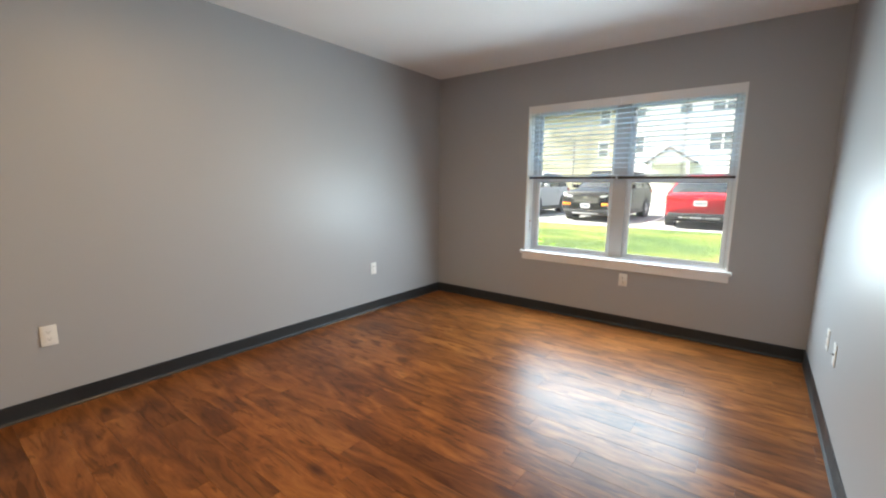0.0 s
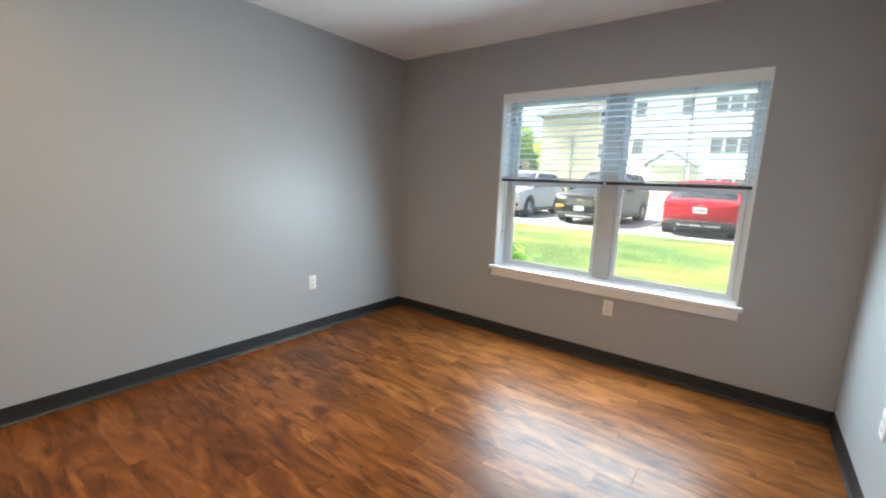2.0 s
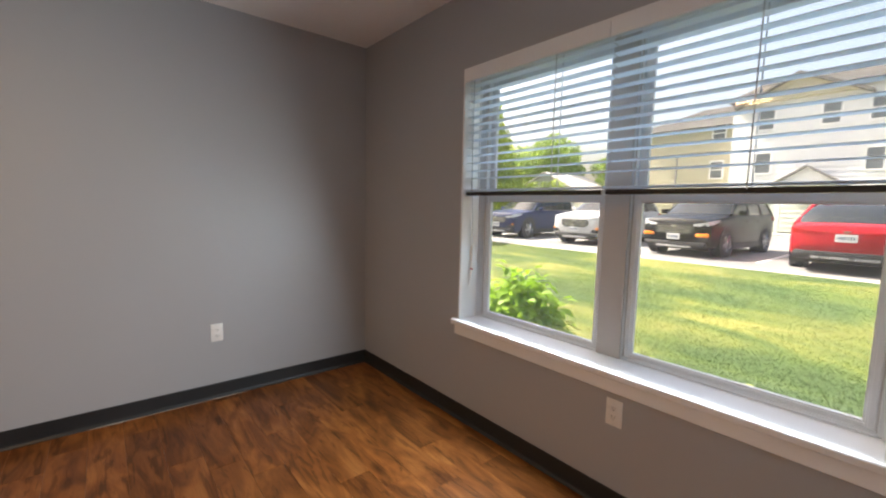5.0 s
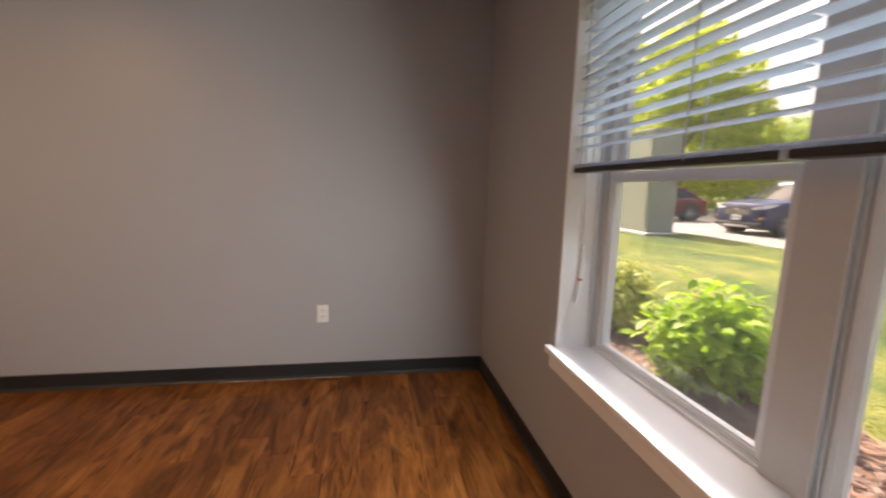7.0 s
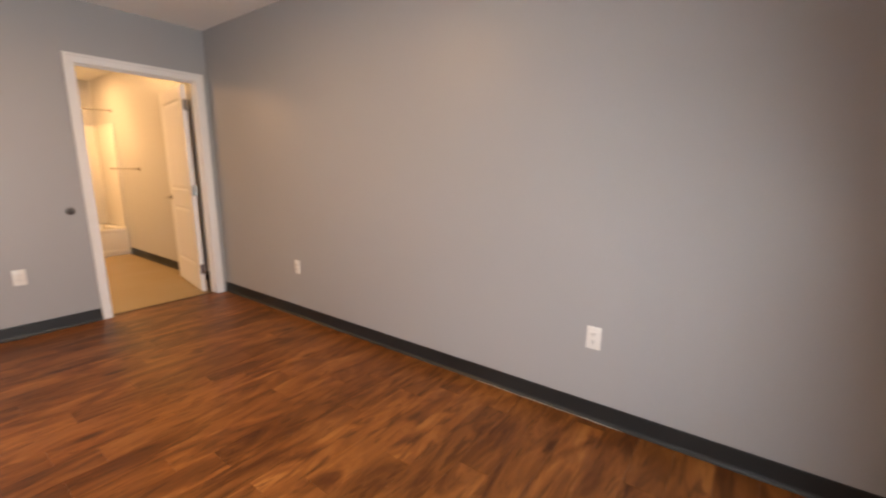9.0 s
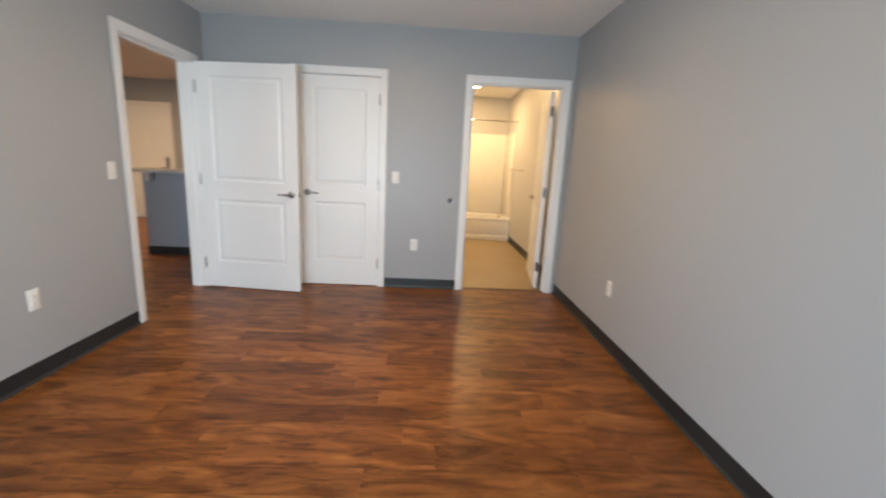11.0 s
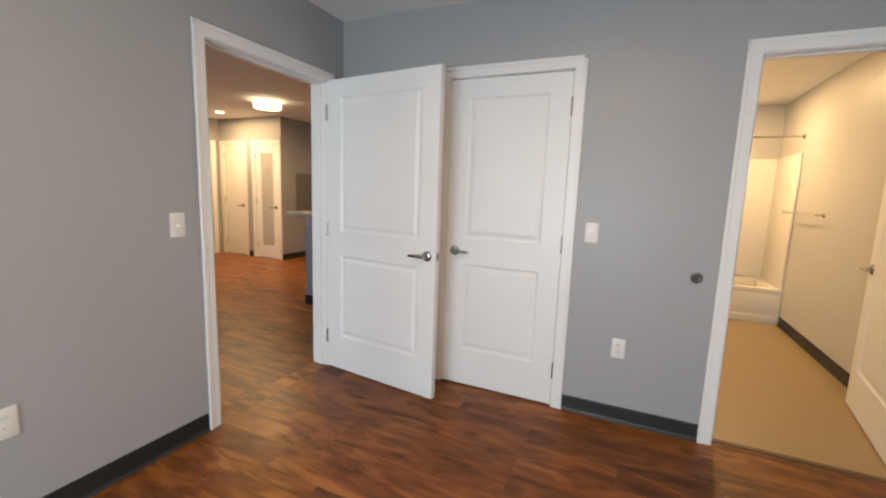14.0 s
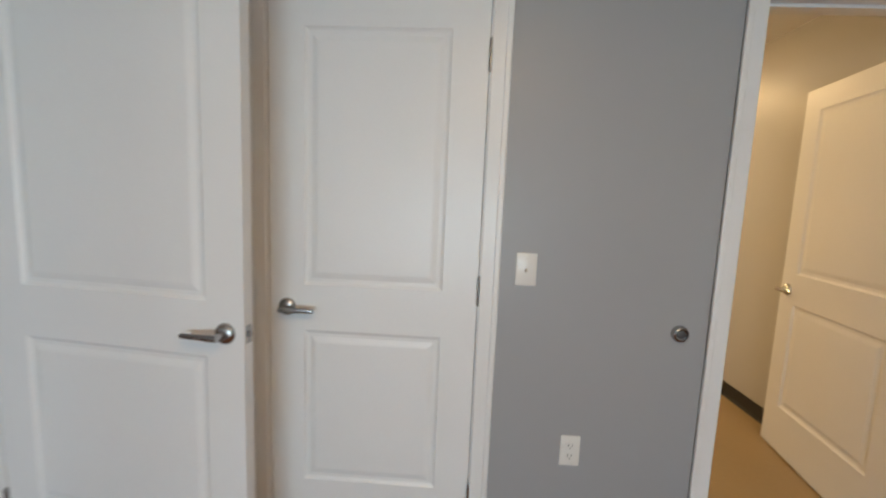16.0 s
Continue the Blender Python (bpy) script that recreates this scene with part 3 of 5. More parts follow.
lever(h6, 0.805, -0.020, 0.935, -1, -1)
for z in (0.23, 1.02, 1.82):
    hinge(d6, -0.004, -0.006, z)


# ---- window ----
X0, X1, Z0, Z1 = WIN
window = thing("window_1", Matrix(), "white vinyl double single-hung window with painted sill", "window", kind="structure")
part("jamb_liner", boxes((X0, X0 + 0.012, N + 0.001, N2 - 0.09, Z0, Z1), bevel=0.001), M_TRIM, window, "white side return")
part("jamb_liner", boxes((X1 - 0.012, X1, N + 0.001, N2 - 0.09, Z0, Z1), bevel=0.001), M_TRIM, window, "white side return")
part("head_liner", boxes((X0 + 0.012, X1 - 0.012, N + 0.001, N2 - 0.09, Z1 - 0.012, Z1), bevel=0.001), M_TRIM, window, "white head return")
bm = boxes((X0 - 0.030, X1 + 0.030, N - 0.034, N + 0.0, Z0 - 0.012, Z0 + 0.020), bevel=0.006)
box(bm, X0 + 0.001, X1 - 0.001, N - 0.004, N2 - 0.09, Z0 - 0.010, Z0 + 0.0195)
part("window_sill", bm, M_TRIM, window, "white painted stool")
bm = boxes((X0 - 0.012, X1 + 0.012, N - 0.016, N, Z0 - 0.072, Z0 - 0.013), bevel=0.004)
part("apron", bm, M_TRIM, window, "white painted apron moulding")
FY0, FY1 = N2 - 0.088, N2 - 0.015
MX = -0.690
FZ0 = Z0 + 0.020
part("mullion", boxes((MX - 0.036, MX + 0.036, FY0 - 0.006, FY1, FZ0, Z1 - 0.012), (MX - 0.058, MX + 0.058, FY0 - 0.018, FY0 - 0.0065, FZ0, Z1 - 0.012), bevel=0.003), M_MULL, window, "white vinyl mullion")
for a, b in ((X0 + 0.012, MX - 0.036), (MX + 0.036, X1 - 0.012)):
    top = Z1 - 0.012
    part("window_frame", boxes((a, a + 0.026, FY0, FY1, FZ0, top), (b - 0.026, b, FY0, FY1, FZ0, top), (a + 0.026, b - 0.026, FY0, FY1, FZ0, FZ0 + 0.012), (a + 0.026, b - 0.026, FY0, FY1, top - 0.026, top), bevel=0.002), M_VINYL, window, "white vinyl frame")
    ia, ib = a + 0.026, b - 0.026
    zm = 1.345
    for nm, y0, y1, lo, hi in (("lower_sash", FY0 + 0.008, FY0 + 0.036, FZ0 + 0.012, zm + 0.018), ("upper_sash", FY0 + 0.039, FY0 + 0.067, zm - 0.018, top - 0.026)):
        RB = 0.017 if nm == "lower_sash" else 0.030
        sash = part(nm, boxes((ia, ia + 0.030, y0, y1, lo, hi), (ib - 0.030, ib, y0, y1, lo, hi), (ia + 0.030, ib - 0.030, y0, y1, lo, lo + RB), (ia + 0.030, ib - 0.030, y0, y1, hi - 0.032, hi), bevel=0.002), M_VINYL, window, "white vinyl sash")
        for q in ((ia + 0.030, ia + 0.036, lo + RB, hi - 0.032), (ib - 0.036, ib - 0.030, lo + RB, hi - 0.032), (ia + 0.036, ib - 0.036, lo + RB, lo + RB + 0.006), (ia + 0.036, ib - 0.036, hi - 0.038, hi - 0.032)):
            part("glazing_bead", boxes((q[0], q[1], y0 + 0.004, y1 - 0.004, q[2], q[3]), bevel=0.001), M_VINYL, sash)
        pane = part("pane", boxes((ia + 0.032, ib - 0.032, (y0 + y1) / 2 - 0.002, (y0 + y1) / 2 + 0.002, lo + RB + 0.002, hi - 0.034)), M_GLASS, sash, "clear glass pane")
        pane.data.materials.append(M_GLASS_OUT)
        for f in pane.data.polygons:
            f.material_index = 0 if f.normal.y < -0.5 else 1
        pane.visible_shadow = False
    for x, d in ((a, 1), (b, -1)):
        for y in ((FY0 - 0.010, FY0 - 0.026) if abs(x - MX) > 0.1 else ()):
            part("track_fin", boxes((min(x, x + d * 0.014), max(x, x + d * 0.014), y, y + 0.003, FZ0, top), bevel=0.0008), M_VINYL, window)
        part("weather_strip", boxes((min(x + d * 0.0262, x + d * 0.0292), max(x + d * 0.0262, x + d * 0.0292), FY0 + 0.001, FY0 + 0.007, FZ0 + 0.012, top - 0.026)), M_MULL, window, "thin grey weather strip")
        part("sash_step", boxes((min(x + d * 0.034, x + d * 0.050), max(x + d * 0.034, x + d * 0.050), FY0 + 0.003, FY0 + 0.0082, FZ0 + 0.016, zm + 0.014), bevel=0.0015), M_VINYL, window)
    part("sill_track", boxes((a + 0.026, b - 0.026, FY0 - 0.012, FY0 - 0.001, FZ0, FZ0 + 0.009), bevel=0.002), M_VINYL, window)
    part("sash_lock", boxes(((a + b) / 2 - 0.03, (a + b) / 2 + 0.03, FY0 + 0.010, FY0 + 0.034, zm + 0.018, zm + 0.030), bevel=0.003), M_VINYL, window, "white sash lock")


second = copy_thing(window, pose(3.60, 0, 0))
second.name = "window_2"
tagged(second, "white vinyl double window of the living room", "window", "", "structure")

# ---- blinds: two side by side in the opening ----
def slat_mesh(w):
    bm = bmesh.new()
    n = 6
    up, lo = [], []
    for k in range(n + 1):
        y = -0.025 + 0.05 * k / n
        z = 0.0028 * (1 - (2 * k / n - 1) ** 2)
        up.append([bm.verts.new((x, y, z + 0.0013)) for x in (0, w)])
        lo.append([bm.verts.new((x, y, z - 0.0013)) for x in (0, w)])
    for k in range(n):
        bm.faces.new((up[k][0], up[k][1], up[k + 1][1], up[k + 1][0]))
        bm.faces.new((lo[k + 1][0], lo[k + 1][1], lo[k][1], lo[k][0]))
    for k in (0, n):
        bm.faces.new((up[k][0], lo[k][0], lo[k][1], up[k][1]))
    for e in (0, 1):
        bm.faces.new([u[e] for u in up] + [l[e] for l in lo[::-1]])
    bmesh.ops.recalc_face_normals(bm, faces=bm.faces[:])
    return mesh_of(bm, "slat", M_SLAT, True)


BY_ = N + 0.048
for a, b in ((X0 + 0.016, MX - 0.004), (MX + 0.004, X1 - 0.016)):
    w = b - a
    blind = thing("window_blind", pose(a, BY_, 0), "white two-inch slat blind raised halfway in the window", "window blind", "window blinds")
    part("headrail", boxes((0, w, -0.028, 0.028, Z1 - 0.058, Z1 - 0.014), bevel=0.003), M_SLAT, blind, "white steel headrail")
    part("valance", boxes((-0.014 if a < -1 else -0.003, w + (0.014 if b > 0 else 0.003), -0.046, -0.034, Z1 - 0.074, Z1 - 0.002), bevel=0.004), M_TRIM, blind, "white moulded valance")
    me = slat_mesh(w)
    z, k = Z1 - 0.092, 0
    while z > 1.415:
        shared("slat", me, blind, pose(0, 0, z, -1.5 + 1.2 * math.sin(k * 1.7), 0, 0.0))
        z -= 0.0435
        k += 1
    for k in range(2):
        shared("slat", me, blind, pose(0.001 * math.sin(k * 2.1), 0.001 * math.cos(k * 1.3), 1.3835 + 0.0050 * k, 0.6 * math.sin(k * 3.0), 0, 0))
    part("bottom_rail", boxes((0.004, w - 0.004, -0.027, 0.027, 1.357, 1.377), bevel=0.005), M_RAIL, blind, "dark bronze bottom rail")
    for x in (0.0, w - 0.004):
        part("rail_cap", boxes((x, x + 0.004, -0.028, 0.028, 1.356, 1.378), bevel=0.001), M_SLAT, blind, "white end cap")
    for x in ((0.05, 0.594) if a < -1 else (0.506, w - 0.05)):
        for dy in (-0.0265, 0.0265):
            part("ladder_cord", tube(bmesh.new(), (x, dy, 1.37), (x, dy, Z1 - 0.058), 0.0023, sides=6), M_CORD, blind)
wand = thing("blind_cord", pose(X0 + 0.020, N + 0.075, 0), "white lift cord with a wrapped tassel beside the blind", "blind cord")
part("cord", tube(bmesh.new(), (0.0, 0.012, 1.04), (0.004, -0.036, Z1 - 0.06), 0.0018, sides=6), M_CORD, wand)
part("tassel", lathe(bmesh.new(), [(0.0, 1.066), (0.007, 1.060), (0.009, 1.035), (0.013, 1.010), (0.0, 1.004)], 12, Matrix.Translation((0.0, 0.012, 0))), M_PLATE, wand, "white plastic tassel", True)
part("wrapped_end", tube(tube(bmesh.new(), (0.0, 0.012, 1.005), (0.003, 0.006, 0.92), 0.0085, 0.0070, 10), (0.003, 0.006, 0.92), (0.002, -0.008, 0.82), 0.0070, 0.0045, 10), M_PLATE, wand, "bundled cord end", True)
part("tie", tube(bmesh.new(), (0.0026, 0.0065, 0.915), (0.003, 0.006, 0.924), 0.0085, sides=10), M_RED, wand, "red tie")


# ---- plates, sockets, small fixtures ----
def outlet(x, y, z, rz, label="white duplex outlet on the wall", kind="duplex"):
    ob = thing("wall_outlet" if kind != "switch" else "light_switch", pose(x, y, z, 0, 0, rz), label, "outlet" if kind != "switch" else "light switch", "wall plates")
    bm = boxes((-0.036, 0.036, -0.006, 0.0, -0.058, 0.058), bevel=0.0035)
    part("cover_plate", bm, M_PLATE, ob, "white plastic cover plate", True)
    if kind == "duplex":
        for dz in (-0.0195, 0.0195):
            f = part("socket_face", boxes((-0.0165, 0.0165, -0.0078, -0.005, dz - 0.014, dz + 0.014), bevel=0.003), M_GAPS, ob)
            for dx, hh in ((-0.0063, 0.0042), (0.0063, 0.0034)):
                part("slot", boxes((dx - 0.0011, dx + 0.0011, -0.0081, -0.0076, dz + 0.003 - hh, dz + 0.003 + hh)), M_SLOT, f)
            part("ground_hole", tube(bmesh.new(), (0, -0.0081, dz - 0.0075), (0, -0.0076, dz - 0.0075), 0.0022, sides=10), M_SLOT, f)
    elif kind == "switch":
        part("toggle_slot", boxes((-0.0052, 0.0052, -0.0072, -0.005, -0.0125, 0.0125), bevel=0.0008), M_GAPS, ob)
        bm = bmesh.new()
        tube(bm, (0, -0.006, 0.0), (0, -0.019, -0.010), 0.0046, 0.0034, 8)
        part("toggle", bm, M_PLATE, ob, "small toggle lever", True)
    else:
        part("jack", tube(bmesh.new(), (0, -0.016, 0), (0, -0.005, 0), 0.0048, sides=12), M_NICKEL, ob, "brass coax jack")
        part("jack_nut", tube(bmesh.new(), (0, -0.009, 0), (0, -0.005, 0), 0.0075, sides=6), M_RUBBER, ob)
    for dz in ((0,) if kind == "duplex" else (-0.042, 0.042)):
        part("screw", tube(bmesh.new(), (0, -0.0072, dz), (0, -0.0055, dz), 0.0026, sides=10), M_PLATE, ob)
    return ob


outlet(W, 0.671, 0.440, 90)
outlet(W, 3.113, 0.440, 90)
outlet(-0.565, N, 0.440, 0, "white duplex outlet under the window sill")
outlet(E, 1.333, 0.448, -90)
outlet(E, 3.303, 0.452, -90)
outlet(E, 3.037, 0.452, -90, "white coax jack plate beside an outlet", "jack")
outlet(-1.230, S, 0.454, 180)
outlet(-1.030, S, 1.116, 180, "white toggle switch beside the closet door", "switch")
outlet(E, 0.674, 1.121, -90, "white toggle switch beside the entry doorway", "switch")
outlet(HX, -2.337, 1.115, -90, "white toggle switch on the hall partition", "switch")

stop = thing("door_stop", pose(-1.574, S, 0.916), "round nickel wall door stop with dark rubber centre", "door stop")
part("stop_cup", lathe(bmesh.new(), [(0.029, 0.0), (0.029, 0.010), (0.026, 0.018), (0.021, 0.021), (0.018, 0.016), (0.0, 0.014)], 32, pose(0, 0, 0, -90)), M_NICKEL, stop, "satin nickel cup", True)
part("stop_bumper", lathe(bmesh.new(), [(0.0150, 0.013), (0.0145, 0.018), (0.009, 0.021), (0.0, 0.0215)], 24, pose(0, 0, 0, -90)), M_RUBBER, stop, "dark rubber bumper", True)

alarm = thing("fire_alarm", pose(E, 1.312, 1.985, 0, 0, -90), "red fire alarm horn strobe high on the wall", "fire alarm")
part("alarm_body", boxes((-0.062, 0.062, -0.048, 0.0, 0.0, 0.165), bevel=0.010), M_RED, alarm, "red plastic body", True)
part("strobe_lens", boxes((-0.040, 0.040, -0.066, -0.046, 0.085, 0.135), bevel=0.006), M_PLATE, alarm, "clear strobe lens", True)
for k in range(5):
    part("grille_slot", boxes((-0.040, 0.040, -0.0492, -0.0478, 0.022 + 0.010 * k, 0.027 + 0.010 * k)), M_RUBBER, alarm)

smoke = thing("smoke_detector", pose(0.245, -0.02, H, 180), "white round smoke detector on the ceiling", "smoke detector")
part("detector_base", lathe(bmesh.new(), [(0.0, 0.0), (0.070, 0.0), (0.070, 0.010), (0.064, 0.014), (0.0, 0.014)], 36), M_PLATE, smoke, "", True)
part("detector_cap", lathe(bmesh.new(), [(0.058, 0.014), (0.058, 0.030), (0.046, 0.040), (0.0, 0.043)], 36), M_PLATE, smoke, "", True)


def drum_lamp(x, y, label, r=0.18):
    ob = thing("ceiling_lamp", pose(x, y, H, 180), label, "ceiling lamp", "ceiling lamps")
    part("lamp_base", lathe(bmesh.new(), [(0.0, 0.0), (r * 0.92, 0.0), (r * 0.92, 0.030), (0.0, 0.030)], 40), M_PLATE, ob, "white metal base", True)
    part("lamp_shade", lathe(bmesh.new(), [(r * 0.93, 0.024), (r, 0.030), (r, 0.095), (r * 0.97, 0.106), (r * 0.86, 0.110), (0.0, 0.111)], 40), M_LAMP, ob, "glowing white drum shade", True)
    return ob


def downlight(x, y, label):
    ob = thing("downlight", pose(x, y, H, 180), label, "downlight", "downlights")
    part("trim_ring", lathe(bmesh.new(), [(0.062, 0.0), (0.092, 0.0), (0.090, 0.006), (0.070, 0.009), (0.062, 0.004)], 36), M_PLATE, ob, "white trim ring", True)
    part("lens", lathe(bmesh.new(), [(0.0, 0.004), (0.064, 0.004), (0.064, 0.001), (0.0, 0.001)], 36), M_SPOT, ob, "glowing lens", True)
    return ob


drum_lamp(-1.05, 1.35, "warm lit white drum lamp on the bedroom ceiling", 0.16)
drum_lamp(3.54, -2.48, "warm lit white drum lamp on the hall ceiling", 0.18)
downlight(5.10, -2.93, "small warm lit downlight in the hall ceiling")
downlight(-2.05, -3.38, "small warm lit downlight in the bathroom ceiling")
# out-of-view fitting added to go with the hall bathroom's fill
downlight(6.6, -2.9, "unseen downlight added to light the hall bathroom")


# ---- hall things ----
island = thing("kitchen_island", pose(0, 0, 0), "blue-grey painted breakfast bar wall with slate base", "kitchen island")
part("bar_wall", boxes((E2, 2.060, -1.740, -1.600, 0, 0.998)), M_ISLAND, island, "blue-grey painted half wall")
part("base_strip", boxes((E2 + 0.001, 2.066, -1.600, -1.592, 0, 0.10), (2.060, 2.066, -1.740, -1.600, 0, 0.10), bevel=0.001), M_BASE, island, "dark slate base")
part("support_bracket", boxes((1.93, 1.96, -1.600, -1.500, 0.90, 0.998), bevel=0.003), M_TRIM, island, "white bracket")
part("cabinet_body", boxes((E2, 2.02, -2.32, -1.742, 0, 0.86)), M_DARKWOOD, island, "dark base cabinets")
top = part("bar_counter", boxes((E2, 2.250, -1.960, -1.500, 0.999, 1.038), bevel=0.006), M_COUNTER, None)
tagged(top, "pale laminate bar counter with overhang", "counter")

panel = thing("breaker_panel", pose(4.35, -4.03, 1.15, 0, 0, -90), "grey steel breaker panel set in the wall", "breaker panel")
part("panel_frame", boxes((-0.195, 0.195, -0.012, 0.0, -0.39, 0.39), bevel=0.004), M_PANELBOX, panel, "grey steel frame")
part("panel_door", boxes((-0.150, 0.150, -0.020, -0.012, -0.32, 0.32), bevel=0.003), M_PANELBOX, panel, "grey steel door")
part("panel_latch", boxes((0.115, 0.135, -0.026, -0.020, -0.03, 0.03), bevel=0.002), M_RUBBER, panel, "black latch")

vanity = thing("vanity", pose(6.35, -3.55, 0), "dark wood vanity with a white top in the hall bathroom", "vanity")
part("vanity_body", boxes((-0.30, 0.55, -0.30, 0.32, 0, 0.86), bevel=0.003), M_DARKWOOD, vanity, "dark wood cabinet")
part("vanity_top", boxes((-0.315, 0.55, -0.31, 0.335, 0.86, 0.90), bevel=0.005), M_TUB, vanity, "white cultured marble top")
part("backsplash", boxes((-0.30, 0.55, -0.33, -0.31, 0.90, 1.0), bevel=0.003), M_TUB, vanity, "white backsplash")

# ---- bathroom things ----
tub = thing("bathtub", pose(BX, -3.55, 0), "white acrylic alcove tub with moulded surround", "bathtub")
TW = -0.21 - BX
bm = boxes((0.004, TW, -0.020, 0.0, 0.0, 0.36), (0.004, TW, -0.045, 0.004, 0.330, 0.392), bevel=0.012)
box(bm, 0.004, TW, -0.008, 0.016, 0.0, 0.085, 0.006)
part("tub_apron", bm, M_TUB, tub, "white moulded tub apron", True)
bm = bmesh.new()
for b in ((0.004, 0.10, -0.78, -0.045, 0.08, 0.388), (TW - 0.10, TW, -0.78, -0.045, 0.08, 0.388), (0.10, TW - 0.10, -0.78, -0.66, 0.08, 0.388), (0.004, TW, -0.78, -0.045, 0.06, 0.10)):
    box(bm, *b, bevel=0.015)
part("tub_basin", bm, M_TUB, tub, "white tub basin", True)
bm = boxes((0.003, TW, -0.797, -0.775, 0.39, 1.84), bevel=0.006)
box(bm, 0.003, 0.022, -0.775, -0.005, 0.39, 1.84, 0.006)
part("surround", bm, M_TUB, tub, "white moulded wall surround", True)

rod = thing("shower_rod", pose(BX, -3.60, 2.010), "chrome shower curtain rod above the tub", "shower rod")
part("rod_tube", tube(bmesh.new(), (0.004, 0, 0), (TW, 0, 0), 0.0125, sides=16), M_CHROME, rod, "chrome tube", True)
part("rod_flange", lathe(bmesh.new(), [(0.0, 0.0), (0.032, 0.0), (0.030, 0.010), (0.016, 0.018), (0.0, 0.020)], 24, pose(0, 0, 0, 0, 90, 0)), M_CHROME, rod, "chrome flange", True)

bar = thing("towel_bar", pose(BX, -3.42, 1.225), "chrome towel bar on the bathroom wall", "towel bar")
part("bar_rail", tube(bmesh.new(), (0.062, -0.29, 0), (0.062, 0.61, 0), 0.0085, sides=14), M_CHROME, bar, "chrome rail", True)
for y in (-0.28, 0.60):
    part("bar_post", tube(tube(bmesh.new(), (0.0, y, 0), (0.010, y, 0), 0.026, 0.022, 20), (0.010, y, 0), (0.068, y, 0), 0.011, 0.013, 16), M_CHROME, bar, "chrome post", True)


# ---- outdoors ----
def ground_z(y):
    pts = ((-400, -0.22), (4.5, -0.20), (6.2, -0.15), (9.0, -0.06), (12.55, 0.16), (12.70, 0.16), (12.72, 0.02), (28.0, 0.10), (60, 0.4), (600, 2.0))
    for (a, za), (b, zb) in zip(pts, pts[1:]):
        if y <= b:
            return za + (zb - za) * (y - a) / (b - a)
    return pts[-1][1]


def lawn(m):
    """Vary a green from dark to yellow in wide patches, the same for soil and blades."""
    nt = m.node_tree
    co = node(m, "ShaderNodeTexCoord").outputs["Object"]
    n1 = node(m, "ShaderNodeTexNoise", Scale=0.8, Detail=7.0, Roughness=0.62, Distortion=0.6)
    mp = node(m, "ShaderNodeMapping")
    mp.inputs["Scale"].default_value = (0.42, 1.0, 1)
    link(m, co, mp.inputs["Vector"])
    link(m, mp.outputs[0], n1.inputs["Vector"])
    patch = ramp(m, n1.outputs["Fac"], [(0.38, (0.42, 0.62, 0.7)), (0.49, (0.78, 0.88, 0.9)), (0.56, (1.35, 1.16, 1.3)), (0.64, (2.1, 1.55, 2.2))])
    src = [k.from_socket for k in nt.links if k.to_socket.name == "Base Color"][0]
    mul = node(m, "ShaderNodeMix")
    mul.data_type, mul.blend_type = "RGBA", "MULTIPLY"
    mul.inputs["Factor"].default_value = 1.0
    link(m, src, mul.inputs[6])
    link(m, patch, mul.inputs[7])
    for n in list(nt.nodes):
        if n.bl_idname == "ShaderNodeBsdfPrincipled":
            link(m, mul.outputs[2], n.inputs["Base Color"])
        if n.bl_idname == "ShaderNodeBsdfTranslucent":
            link(m, mul.outputs[2], n.inputs["Color"])
    return m


M_SOIL = varied("lawn_soil", (0.100, 0.138, 0.022), 0.9, amount=0.25, big=0.6, fine=40, bump=0.12, depth=0.01)
lawn(M_SOIL)
M_GRASS = lawn(leafy("grass_blade", (0.085, 0.134, 0.014), (0.125, 0.175, 0.021), 0.35))
M_ASPHALT = varied("worn_asphalt", (0.20, 0.195, 0.19), 0.85, amount=0.25, big=0.5, fine=60, bump=0.3, depth=0.004)
M_CONC = varied("pale_concrete", (0.48, 0.46, 0.42), 0.85, amount=0.15, big=1.2, fine=80, bump=0.2)
M_MULCH = varied("red_brown_mulch", (0.21, 0.115, 0.085), 0.9, amount=0.5, big=4, fine=70, bump=0.8, depth=0.03)
M_LINE = varied("parking_paint", (0.62, 0.62, 0.60), 0.7, amount=0.2, big=3, fine=60)

bm = bmesh.new()
ys = [-400, -60, 4.5, 5.3, 6.2, 7.5, 9.0, 10.8, 12.55, 12.70, 12.72, 20, 28, 60, 600]
xs = [-600, -60, -30, -15, -8, -4, 0, 4, 8, 30, 600]
grid = [[bm.verts.new((x, y, ground_z(y) - (0.05 if y > 12.71 else 0))) for x in xs] for y in ys]
for j in range(len(ys) - 1):
    for i in range(len(xs) - 1):
        bm.faces.new((grid[j][i], grid[j][i + 1], grid[j + 1][i + 1], grid[j + 1][i]))
structure("ground", bm, M_SOIL, "mown lawn ground sloping up to the car park", "ground")
bm = bmesh.new()
v = [bm.verts.new(p) for p in ((-60, 12.80, 0.04), (40, 12.80, 0.04), (40, 14.3, 0.135), (-60, 14.3, 0.135), (40, 29, 0.20), (-60, 29, 0.20))]
bm.faces.new(v[:4])
bm.faces.new((v[3], v[2], v[4], v[5]))
structure("road", bm, M_ASPHALT, "pale worn asphalt car park", "road")
structure("kerb", boxes((-60, 40, 12.62, 12.79, -0.10, 0.175), bevel=0.015), M_CONC, "pale concrete kerb beside the lawn", "kerb")
structure("pavement", boxes((-60, 40, 29.0, 31.0, -0.1, 0.25)), M_CONC, "concrete walk before the far house", "pavement")
bm = bmesh.new()
pts = []
